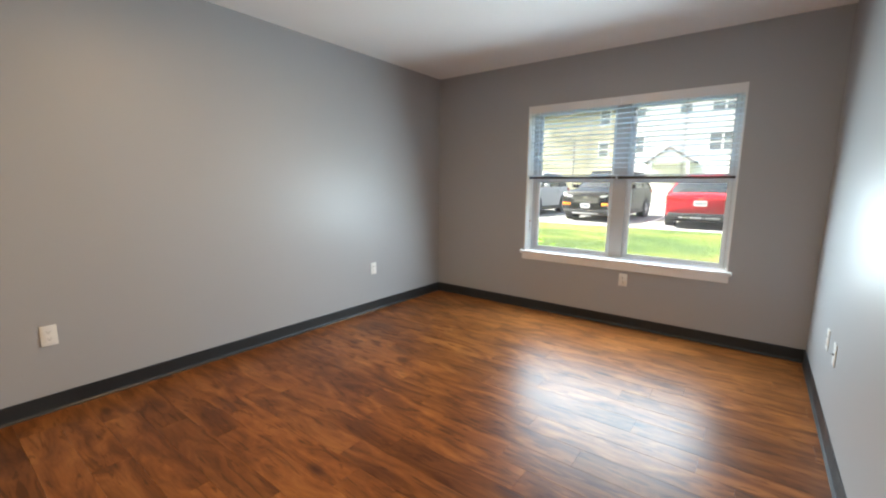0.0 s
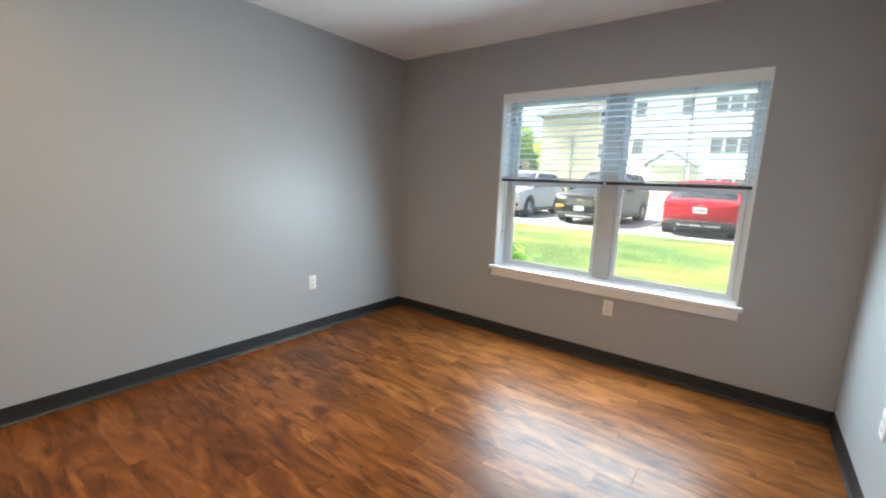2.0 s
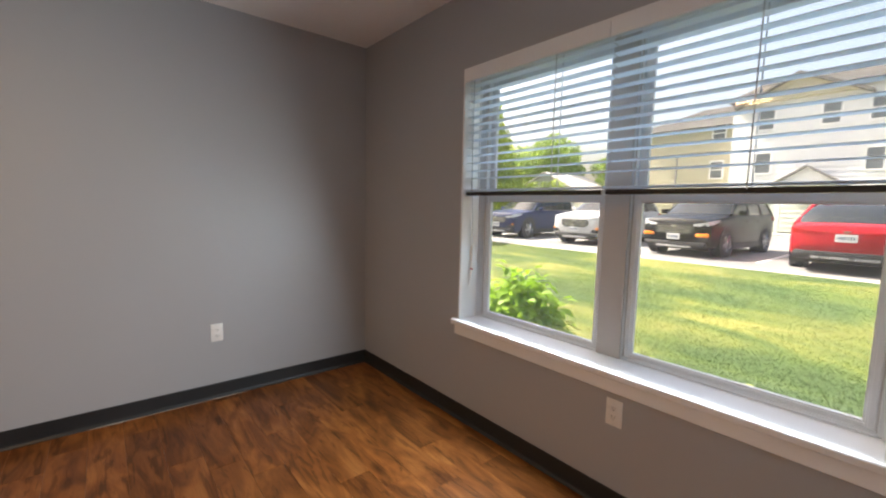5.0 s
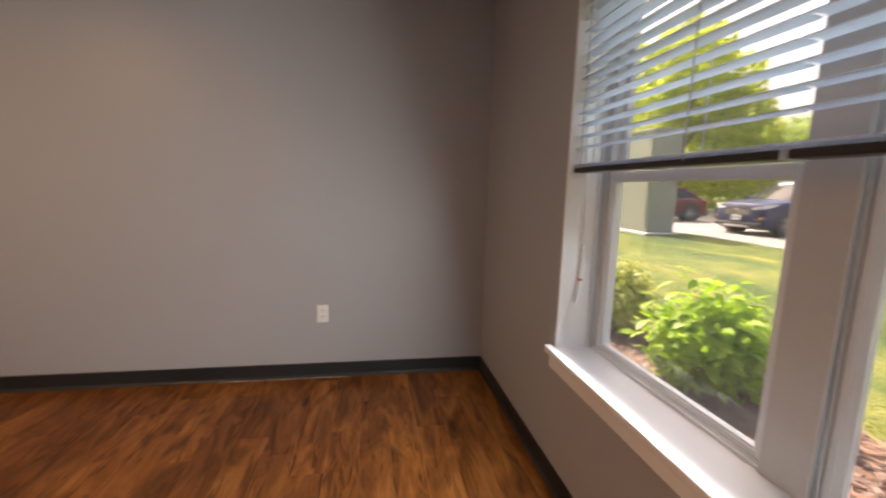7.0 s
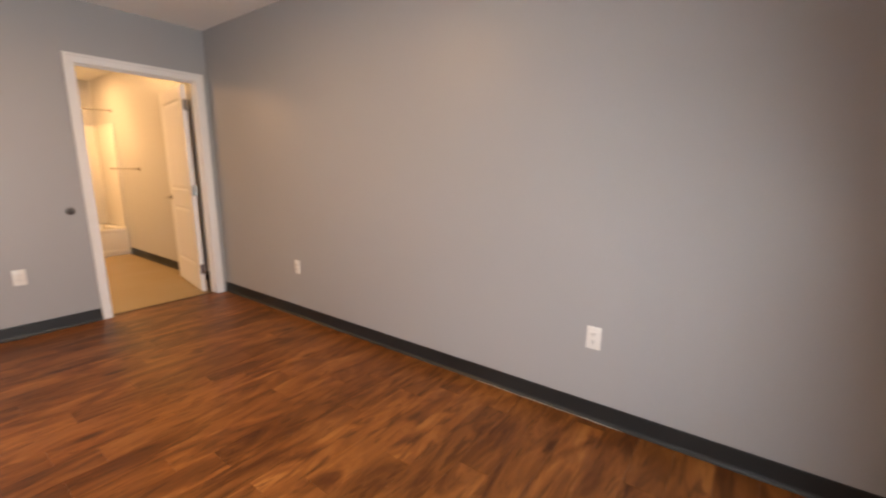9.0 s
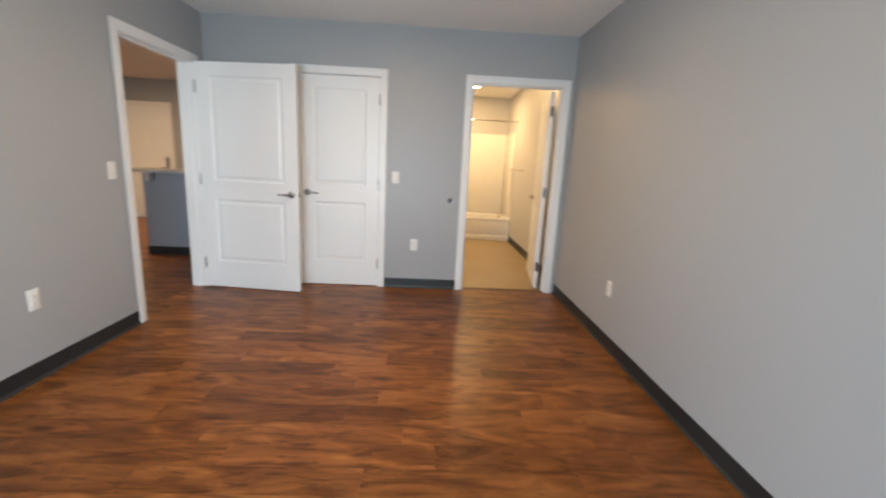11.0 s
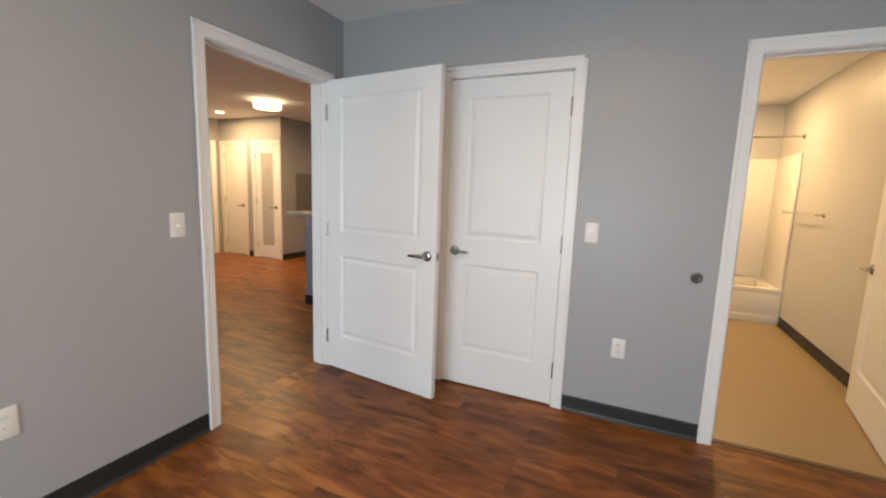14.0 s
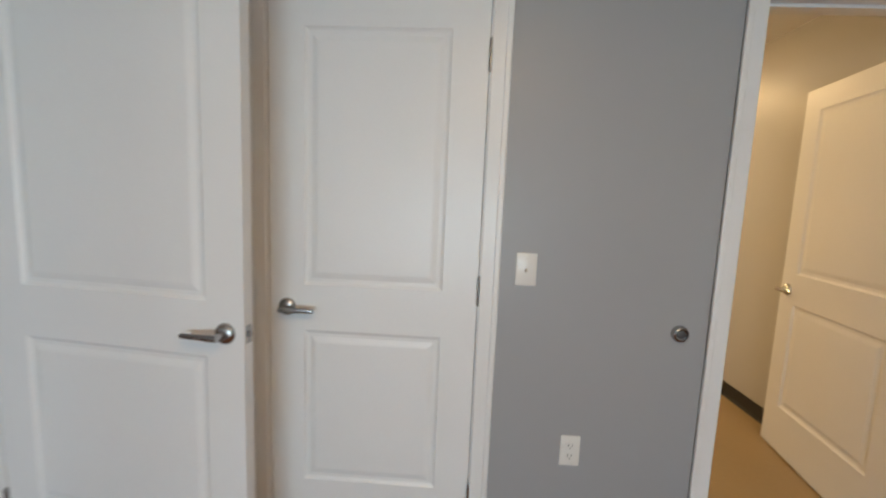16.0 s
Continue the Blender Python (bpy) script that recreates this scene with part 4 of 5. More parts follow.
for k in range(40):
    x = -9 + 13 * k / 39
    pts.append((x, 6.42 + 0.10 * math.sin(x * 1.7) + 0.06 * math.sin(x * 5.1)))
rows = [(bm.verts.new((x, 4.46, -0.165)), bm.verts.new((x, y, -0.130))) for x, y in pts]
for a, b in zip(rows, rows[1:]):
    bm.faces.new((a[0], b[0], b[1], a[1]))
structure("mulch_bed", bm, M_MULCH, "red-brown bark mulch bed along the wall", "mulch bed")
bm = bmesh.new()
for k, x in enumerate((-12.4, -9.1, -5.75, -2.45, 0.75, 3.9)):
    q = [bm.verts.new(p) for p in ((x - 0.05, 14.32, 0.140), (x + 0.05, 14.32, 0.140), (x + 0.05, 18.6, 0.158), (x - 0.05, 18.6, 0.158))]
    bm.faces.new(q)
structure("parking_lines", bm, M_LINE, "white painted parking bay lines", "parking line")

# bark chips, joined
rng = np.random.default_rng(7)
n = 11000
cx, cy = rng.uniform(-5.5, 2.0, n), rng.uniform(4.6, 6.40, n)
ang, ln, wd = rng.uniform(0, 6.28, n), rng.uniform(0.008, 0.028, n), rng.uniform(0.004, 0.010, n)
vv, ff = [], []
for k in range(n):
    z = -0.150 + 0.0179 * (cy[k] - 4.46) + 0.004 + rng.uniform(0, 0.015)
    u, p = (math.cos(ang[k]) * ln[k], math.sin(ang[k]) * ln[k]), (-math.sin(ang[k]) * wd[k], math.cos(ang[k]) * wd[k])
    tz = rng.uniform(-0.010, 0.010)
    b0 = len(vv)
    vv += [(cx[k] - u[0] - p[0], cy[k] - u[1] - p[1], z - tz), (cx[k] + u[0] - p[0], cy[k] + u[1] - p[1], z + tz), (cx[k] + u[0] + p[0], cy[k] + u[1] + p[1], z + tz), (cx[k] - u[0] + p[0], cy[k] - u[1] + p[1], z - tz + 0.004)]
    ff.append((b0, b0 + 1, b0 + 2, b0 + 3))
me = bpy.data.meshes.new("bark_chips")
me.from_pydata(vv, [], ff)
me.materials.append(leafy("bark_chip", (0.095, 0.060, 0.048), (0.25, 0.175, 0.145), 0.0))
tagged(new("bark_chips", me), "loose red-brown bark chips on the bed", "bark chips", "", "stuff")

# grass, joined: denser near the house
n = 430000
gy = 6.45 + (12.55 - 6.45) * rng.uniform(0, 1, n) ** 1.35
gx = rng.uniform(-14, 3.5, n)
edge = 6.45 + 0.10 * np.sin(gx * 1.7) + 0.06 * np.sin(gx * 5.1)
keep = gy > edge
gx, gy = gx[keep], gy[keep]
n = len(gx)
patch = 0.5 + 0.5 * np.sin(gx * 0.9 + 1.3) * np.sin(gy * 1.1 + 0.4)
hh = rng.uniform(0.010, 0.022, n) * (0.8 + 0.5 * patch)
an = rng.uniform(0, 6.28, n)
bw = rng.uniform(0.0016, 0.0034, n)
gz = np.interp(gy, (4.5, 6.2, 9.0, 12.55), (-0.20, -0.15, -0.06, 0.16))
lean = rng.normal(0, 0.013, (n, 2))
verts = np.empty((n, 3, 3))
verts[:, 0] = np.stack([gx - np.cos(an) * bw, gy - np.sin(an) * bw, gz - 0.004], 1)
verts[:, 1] = np.stack([gx + np.cos(an) * bw, gy + np.sin(an) * bw, gz - 0.004], 1)
verts[:, 2] = np.stack([gx + lean[:, 0], gy + lean[:, 1], gz + hh], 1)
me = bpy.data.meshes.new("grass")
me.vertices.add(3 * n)
me.vertices.foreach_set("co", verts.reshape(-1).astype(np.float32))
me.loops.add(3 * n)
me.loops.foreach_set("vertex_index", np.arange(3 * n, dtype=np.int32))
me.polygons.add(n)
me.polygons.foreach_set("loop_start", np.arange(0, 3 * n, 3, dtype=np.int32))
me.update(calc_edges=True)
me.materials.append(M_GRASS)
tagged(new("grass", me), "sunlit mown green lawn grass", "grass", "", "stuff")


# ---- plants ----
def leaf_mesh(name, length, width, mat, fold=0.25, droop=0.25):
    bm = bmesh.new()
    rows = []
    for s, wv in ((0.0, 0.05), (0.18, 0.62), (0.42, 1.0), (0.68, 0.80), (0.88, 0.35), (1.0, 0.0)):
        y, z = s * length, -droop * length * s * s
        hw = 0.5 * width * wv
        if wv == 0:
            rows.append([bm.verts.new((0, y, z))])
        else:
            rows.append([bm.verts.new((-hw, y, z + hw * fold)), bm.verts.new((0, y, z)), bm.verts.new((hw, y, z + hw * fold))])
    for a, b in zip(rows, rows[1:]):
        if len(b) == 3:
            bm.faces.new((a[0], a[1], b[1], b[0]))
            bm.faces.new((a[1], a[2], b[2], b[1]))
        else:
            bm.faces.new((a[0], a[1], b[0]))
            bm.faces.new((a[1], a[2], b[0]))
    return mesh_of(bm, name, mat, True)


M_SHRUB = leafy("shrub_leaf", (0.22, 0.41, 0.022), (0.36, 0.56, 0.050), 0.5)
M_LIME = leafy("lime_leaf", (0.27, 0.36, 0.045), (0.46, 0.50, 0.12), 0.4)
M_STEM = varied("green_stem", (0.10, 0.11, 0.04), 0.7)
rnd = random.Random(11)


def shrub(x, y, z, rx, ry, h, count, meshes, label, stems=9, inner=0):
    ob = thing("shrub", pose(x, y, z), label, "shrub", "garden shrubs")
    bm = bmesh.new()
    tips = []
    for k in range(stems):
        a = 2 * math.pi * k / stems + rnd.uniform(-0.3, 0.3)
        q = rnd.uniform(0.25, 0.85)
        tip = Vector((math.cos(a) * rx * q, math.sin(a) * ry * q, h * (0.95 - 0.45 * q * q)))
        mid = Vector((tip.x * 0.35, tip.y * 0.35, tip.z * 0.55))
        tube(bm, (0.02 * math.cos(a), 0.02 * math.sin(a), 0), mid, 0.007, 0.0055, 6)
        tube(bm, mid, tip, 0.0055, 0.003, 6)
        tips.append(tip)
    part("stems", bm, M_STEM, ob, "thin green stems")
    for k in range(count):
        a, q = rnd.uniform(0, 2 * math.pi), rnd.uniform(0, 1) ** 0.45
        th = rnd.uniform(0.0, 0.52) * math.pi
        lump = 1 + 0.13 * math.sin(3 * a + 1.0) + 0.10 * math.sin(7 * a + 5 * th)
        d = Vector((math.cos(a) * math.sin(th) * rx, math.sin(a) * math.sin(th) * ry, (0.38 + 0.62 * math.cos(th)) * h if th < 1.6 else 0.3 * h)) * lump
        p = Vector((d.x * (0.55 + 0.45 * q), d.y * (0.55 + 0.45 * q), max(0.05, d.z * (0.62 + 0.38 * q))))
        out_a = math.degrees(math.atan2(d.y, d.x)) - 90 + rnd.uniform(-45, 45)
        sc = rnd.uniform(0.7, 1.2)
        shared("leaf", rnd.choice(meshes), ob, pose(p.x, p.y, p.z, rnd.uniform(-28, 42), rnd.uniform(-25, 25), out_a) @ Matrix.Diagonal((sc, sc, sc, 1)))
    if inner:
        r2 = np.random.default_rng(count)
        vv, ff = [], []
        for k in range(inner):
            d = r2.normal(size=3)
            d /= np.linalg.norm(d)
            p = np.array((0, 0, h * 0.42)) + d * np.array((rx, ry, h * 0.52)) * r2.uniform(0.45, 0.97)
            if p[2] < 0.04:
                continue
            u = d * 0.4 + r2.normal(size=3) * 0.6 + np.array((0, 0, -0.25))
            u /= np.linalg.norm(u)
            w_ = np.cross(u, d + r2.normal(size=3) * 0.35)
            w_ /= np.linalg.norm(w_)
            up = np.cross(w_, u)
            s = 0.062 * r2.uniform(0.7, 1.2) * (h / 0.86) ** 0.5
            b0 = len(vv)
            vv += [tuple(p - u * s), tuple(p + w_ * s * 0.62 + up * 0.012 - u * s * 0.1), tuple(p + u * s), tuple(p - w_ * s * 0.62 + up * 0.012 - u * s * 0.1)]
            ff += [(b0, b0 + 1, b0 + 2), (b0, b0 + 2, b0 + 3)]
        me = bpy.data.meshes.new("leaves")
        me.from_pydata(vv, [], ff)
        me.materials.append(meshes[0].materials[0])
        tagged(shared("leaves", me, ob), "inner leaves", "", "", "stuff")
    return ob


big = [leaf_mesh("shrub_leaf", 0.150, 0.070, M_SHRUB, 0.22, 0.30), leaf_mesh("shrub_leaf", 0.130, 0.066, M_SHRUB, 0.3, 0.42), leaf_mesh("shrub_leaf", 0.105, 0.050, M_SHRUB, 0.2, 0.2)]
lime = [leaf_mesh("lime_leaf", 0.075, 0.042, M_LIME, 0.3, 0.3), leaf_mesh("lime_leaf", 0.06, 0.038, M_LIME, 0.2, 0.5)]
shrub(-2.52, 5.90, -0.145, 0.47, 0.46, 0.76, 295, big, "dense bright green broad-leaved shrub in the mulch bed", 14, 1100)
shrub(-3.75, 5.95, -0.145, 0.36, 0.34, 0.80, 190, lime, "pale yellow-green variegated shrub by the wall", 9, 500)
shrub(-1.42, 6.28, -0.135, 0.15, 0.12, 0.15, 46, lime, "low yellow-green seedling plant at the bed's edge", 6, 20)
shrub(-0.62, 6.22, -0.135, 0.13, 0.11, 0.11, 34, lime, "low yellow-green seedling plant at the bed's edge", 6, 10)
shrub(-0.10, 6.26, -0.135, 0.15, 0.12, 0.12, 40, lime, "low yellow-green seedling plant at the bed's edge", 6, 14)


def crown_mesh(name, seed, lobes, count, size, mat):
    r = np.random.default_rng(seed)
    vv, ff = [], []
    for k in range(count):
        lx, ly, lz, lr = lobes[r.integers(len(lobes))]
        d = r.normal(size=3)
        d /= np.linalg.norm(d)
        p = np.array((lx, ly, lz)) + d * lr * (0.55 + 0.5 * r.uniform() ** 0.6) * np.array((1, 1, 0.8))
        u = r.normal(size=3)
        u /= np.linalg.norm(u)
        w = np.cross(u, r.normal(size=3))
        w /= np.linalg.norm(w)
        s = size * r.uniform(0.5, 1.2)
        b = len(vv)
        vv += [tuple(p - u * s), tuple(p + w * s * 0.55), tuple(p + u * s), tuple(p - w * s * 0.55)]
        ff.append((b, b + 1, b + 2, b + 3))
    me = bpy.data.meshes.new(name)
    me.from_pydata(vv, [], ff)
    me.materials.append(mat)
    return me


M_BARK = varied("tree_bark", (0.09, 0.065, 0.045), 0.9, amount=0.35, big=3, fine=30, bump=0.6, depth=0.02)
M_LEAF1 = leafy("tree_leaf", (0.15, 0.24, 0.045), (0.32, 0.43, 0.10), 0.6)
M_LEAF2 = leafy("yellow_tree_leaf", (0.30, 0.41, 0.05), (0.52, 0.60, 0.12), 0.6)


def tree(seed, h, spread, mat, label, count=8500):
    r = random.Random(seed)
    ob = thing("tree", Matrix(), label, "tree", "trees behind the car park")
    bm = bmesh.new()
    tube(bm, (0, 0, -0.3), (0.05, 0.03, h * 0.45), 0.20, 0.13, 10)
    tube(bm, (0.05, 0.03, h * 0.45), (0.0, 0.1, h * 0.82), 0.13, 0.04, 8)
    lobes = []
    for k in range(9):
        a = 2 * math.pi * k / 9 + r.uniform(-0.4, 0.4)
        z0, z1 = h * r.uniform(0.25, 0.6), h * r.uniform(0.42, 0.86)
        e = Vector((math.cos(a) * spread * r.uniform(0.4, 0.85), math.sin(a) * spread * r.uniform(0.4, 0.85), z1))
        tube(bm, (0.04, 0.02, z0), e, 0.065, 0.02, 6)
        lobes.append((e.x, e.y, e.z, spread * r.uniform(0.32, 0.52)))
    lobes += [(0, 0, h * 0.88, spread * 0.42), (0.2, 0.1, h * 0.66, spread * 0.6)]
    part("trunk", bm, M_BARK, ob, "brown bark trunk and limbs")
    cr = new("crown", crown_mesh("crown", seed, lobes, count, 0.13 + 0.006 * h, mat))
    cr.parent = ob
    return ob


t_a = tree(3, 10.0, 3.8, M_LEAF1, "tall dark green leafy tree behind the car park")
t_b = tree(8, 8.5, 3.4, M_LEAF2, "bright yellow-green leafy tree behind the car park")
t_a.matrix_basis = pose(-31, 46, 0.4)
t_b.matrix_basis = pose(-29.8, 33, 0.2, 0, 0, 40)
for src, x, y, rz, sc in ((t_a, -39, 44, 80, 1.05), (t_a, -23.5, 48, 150, 0.8), (t_b, -35, 36, 200, 0.95), (t_a, -46, 38, 240, 1.1), (t_b, -41, 28, 300, 1.0), (t_a, -17.5, 50, 20, 0.78), (t_b, -34, 21, 120, 0.9), (t_a, -44, 20, 10, 1.0), (t_b, -48, 12, 70, 1.0), (t_a, -28, 40, 310, 0.85), (t_b, -27, 17, 230, 0.9), (t_b, -23.5, 22.5, 20, 1.35), (t_b, -31, 27.5, 160, 1.4), (t_b, -16.5, 44, 260, 0.8)):
    c = copy_thing(src, pose(x, y, 0.25, 0, 0, rz))
    c.scale = (sc, sc, sc)

hedge = thing("hedge", pose(-30, 26, 0.1), "long clipped green hedge beyond the car park", "hedge")
hl = [(-16 + 0.9 * k, 0.2 * math.sin(k + z), z, 0.75) for k in range(34) for z in (0.75, 1.7, 2.5)]
cr = new("hedge_leaves", crown_mesh("hedge_leaves", 21, hl, 15000, 0.14, M_LEAF2))
cr.parent = hedge


# ---- far houses ----
M_SIDING = varied("white_lap_siding", (0.72, 0.73, 0.74), 0.7, amount=0.05, big=0.4, fine=8, bump=0.05)
M_BEIGE = varied("beige_lap_siding", (0.50, 0.46, 0.34), 0.7, amount=0.06, big=0.4, fine=8, bump=0.05)
M_ROOF = varied("grey_shingle_roof", (0.16, 0.155, 0.15), 0.9, amount=0.2, big=0.8, fine=14, bump=0.3)
M_DARKGLASS = material("dark_window_glass", (0.15, 0.165, 0.18), 0.08)


def lap_wall(bm, x0, x1, y, z0, z1, back, pitch=0.30):
    """Lapped boards on a core."""
    box(bm, x0, x1, y, back, z0, z1)
    z = z0
    while z < z1 - 0.02:
        t = min(z + pitch, z1)
        v = [bm.verts.new(p) for p in ((x0, y - 0.030, z), (x1, y - 0.030, z), (x1, y - 0.006, t), (x0, y - 0.006, t), (x0, y, z), (x1, y, z))]
        bm.faces.new((v[0], v[1], v[2], v[3]))
        bm.faces.new((v[4], v[5], v[1], v[0]))
        z += pitch


def far_window(parent, x, y, z, w, h):
    win = part("window", boxes((x - w / 2 - 0.09, x + w / 2 + 0.09, y - 0.07, y - 0.02, z - 0.09, z), (x - w / 2 - 0.09, x + w / 2 + 0.09, y - 0.07, y - 0.02, z + h, z + h + 0.11), (x - w / 2 - 0.09, x - w / 2, y - 0.07, y - 0.02, z, z + h), (x + w / 2, x + w / 2 + 0.09, y - 0.07, y - 0.02, z, z + h), (x - w / 2, x + w / 2, y - 0.06, y - 0.02, z + h / 2 - 0.03, z + h / 2 + 0.03)), M_TRIM, parent, "white trimmed window")
    for lo, hi in ((z, z + h / 2 - 0.03), (z + h / 2 + 0.03, z + h)):
        part("pane", boxes((x - w / 2, x + w / 2, y - 0.045, y - 0.025, lo, hi)), M_DARKGLASS, win)
    return win


def gable_roof(bm, x0, x1, y0, y1, ze, zp, over=0.35, t=0.18):
    """Ridge along y; gable ends at y0 and y1."""
    xm = (x0 + x1) / 2
    k = (zp - ze) / (xm - x0)
    for xa, s in ((x0 - over, 1), (x1 + over, -1)):
        za = ze - over * k
        v = [bm.verts.new(p) for p in ((xa, y0 - over, za), (xm, y0 - over, zp), (xm, y1 + over, zp), (xa, y1 + over, za), (xa, y0 - over, za - t), (xm, y0 - over, zp - t), (xm, y1 + over, zp - t), (xa, y1 + over, za - t))]
        for f in ((0, 1, 2, 3), (7, 6, 5, 4), (0, 4, 5, 1), (3, 2, 6, 7), (0, 3, 7, 4)):
            bm.faces.new([v[q] for q in f])
    bmesh.ops.recalc_face_normals(bm, faces=bm.faces[:])
    return bm


FY = 35.0
house = thing("apartment_building", pose(0, 0, 0.2), "three-storey white sided apartment house with gables across the car park", "apartment building")
bm = bmesh.new()
lap_wall(bm, -9.2, 16.0, FY, 0, 8.4, FY + 12)
part("wall", bm, M_SIDING, house, "white lap siding wall")
bm = bmesh.new()
lap_wall(bm, -15.5, -9.2, FY + 0.8, 0, 7.05, FY + 11)
part("wing_wall", bm, M_BEIGE, house, "beige lap siding wing")
bm = bmesh.new()
v = [bm.verts.new(p) for p in ((-16.0, FY + 0.2, 7.0), (-9.2, FY + 0.2, 7.0), (-9.2, FY + 6, 9.4), (-13, FY + 6, 9.4), (-16.0, FY + 11, 7.0), (-9.2, FY + 11, 7.0))]
for f in ((0, 1, 2, 3), (0, 3, 4), (4, 3, 2, 5)):
    bm.faces.new([v[k] for k in f])
r = bmesh.ops.solidify(bm, geom=bm.faces[:], thickness=0.2)
part("roof", bm, M_ROOF, house, "grey shingle wing roof")
bm = bmesh.new()
v = [bm.verts.new(p) for p in ((-9.6, FY - 0.5, 8.3), (16.4, FY - 0.5, 8.3), (16.4, FY + 6, 11.0), (-8.0, FY + 6, 11.0), (-9.6, FY + 12.4, 8.3), (16.4, FY + 12.4, 8.3))]
for f in ((0, 1, 2, 3), (0, 3, 4), (4, 3, 2, 5)):
    bm.faces.new([v[k] for k in f])
bmesh.ops.solidify(bm, geom=bm.faces[:], thickness=0.2)
part("roof", bm, M_ROOF, house, "grey shingle main roof")
bm = bmesh.new()
v = [bm.verts.new(p) for p in ((-8.7, FY - 0.35, 8.0), (-3.1, FY - 0.35, 8.0), (-5.9, FY - 0.35, 9.35))]
w2 = [bm.verts.new((p.co.x, FY + 4, p.co.z)) for p in v]
bm.faces.new(v)
for k in range(3):
    bm.faces.new((v[k], v[(k + 1) % 3], w2[(k + 1) % 3], w2[k]))
bmesh.ops.recalc_face_normals(bm, faces=bm.faces[:])
part("gable", bm, M_BEIGE, house, "beige gable end")
part("roof", gable_roof(bmesh.new(), -8.7, -3.1, FY - 0.35, FY + 4, 8.05, 9.45), M_ROOF, house, "grey shingle gable roof")
bm = bmesh.new()
box(bm, -6.2, -3.6, FY - 2.0, FY - 0.03, 2.75, 3.0)
for x in (-6.05, -3.75):
    box(bm, x - 0.1, x + 0.1, FY - 1.95, FY - 1.75, 0, 2.75)
v = [bm.verts.new(p) for p in ((-6.2, FY - 1.95, 3.0), (-3.6, FY - 1.95, 3.0), (-4.9, FY - 1.95, 3.75))]
bm.faces.new(v)
part("porch", bm, M_TRIM, house, "white entry porch")
part("roof", gable_roof(bmesh.new(), -6.2, -3.6, FY - 2.0, FY - 0.1, 3.0, 3.85, 0.25, 0.12), M_ROOF, house, "small porch roof")
for z in (0.9, 3.65, 6.35):
    for x in (-7.4, 1.6, 4.8, 7.4, 10.5):
        far_window(house, x, FY, z, 0.75, 1.2)
    for x in (-2.45, -1.62, -0.80):
        far_window(house, x, FY, z, 0.68, 1.15)
for z in (3.5, 6.0):
    for x in (-10.2,):
        far_window(house, x, FY + 0.8, z, 0.7, 1.1)
far_window(house, -4.4, FY, 6.35, 0.75, 1.2)

shed = thing("small_house", pose(0, 0, 0.2), "small white gabled house behind the parked cars", "house")
bm = bmesh.new()
lap_wall(bm, -28.0, -21.4, 36, 0, 3.0, 42)
v = [bm.verts.new(p) for p in ((-28.0, 36, 3.0), (-21.4, 36, 3.0), (-24.7, 36, 4.6))]
bm.faces.new(v)
part("wall", bm, M_SIDING, shed, "white lap siding wall")
part("roof", gable_roof(bmesh.new(), -28.0, -21.4, 36, 42, 3.0, 4.65), M_CONC, shed, "pale roof")
far_window(shed, -24.7, 36, 1.2, 0.9, 1.1)

M_POST = varied("grey_lamp_post", (0.22, 0.22, 0.21), 0.5, amount=0.1)
post = thing("street_lamp", pose(-10.55, 30.0, 0.25), "thin grey lamp post before the beige wing", "street lamp")
part("pole", tube(bmesh.new(), (0, 0, 0), (0, 0, 4.35), 0.07, 0.05, 12), M_POST, post, "grey steel pole", True)
part("arm", tube(bmesh.new(), (0, 0, 4.32), (-0.30, -0.05, 4.40), 0.03, 0.03, 8), M_POST, post, "", True)
part("lamp_head", boxes((-0.62, -0.22, -0.20, 0.10, 4.37, 4.46), bevel=0.03), M_POST, post, "flat grey lamp head")

M_CABINET = varied("grey_green_enamel", (0.24, 0.27, 0.235), 0.5, amount=0.06, big=1.2, fine=60)
util = thing("utility_enclosure", pose(-11.9, 12.0, 0.10), "tall grey-green utility enclosure on a concrete pad", "utility cabinet")
part("pad", boxes((-1.05, 1.25, -0.75, 0.5, -0.20, 0.06), bevel=0.02), M_CONC, util, "concrete pad")
part("cabinet_body", boxes((-0.85, 1.0, -0.55, 0.35, 0.06, 3.0), bevel=0.02), M_CABINET, util, "grey-green steel body")
part("cabinet_door", boxes((-0.78, 0.93, -0.575, -0.55, 0.20, 2.85), bevel=0.01), M_CABINET, util, "grey-green steel door")
part("cabinet_cap", boxes((-0.90, 1.05, -0.60, 0.40, 3.0, 3.06), bevel=0.01), M_CABINET, util)


# ---- parked cars ----
M_TYRE = varied("tyre_rubber", (0.022, 0.022, 0.023), 0.8, amount=0.2, big=6, fine=60)
M_RIM = varied("alloy_rim", (0.45, 0.46, 0.47), 0.3, metal=0.9, amount=0.06)
M_BLACKTRIM = varied("black_car_plastic", (0.020, 0.020, 0.022), 0.55, amount=0.2, big=6, fine=90)
M_LAMPGLASS = varied("headlamp_glass", (0.60, 0.62, 0.64), 0.12, amount=0.1, big=12, fine=60, bump=0)
M_AMBER = material("amber_lens", (0.85, 0.26, 0.03), 0.25)
M_TAIL = material("red_lens", (0.30, 0.006, 0.008), 0.2)
M_PLATEW = material("number_plate", (0.62, 0.64, 0.66), 0.4)
M_BAR = material("plate_figures", (0.07, 0.09, 0.16), 0.5)
M_CARGLASS = material("car_glass", (0.020, 0.024, 0.027), 0.04)


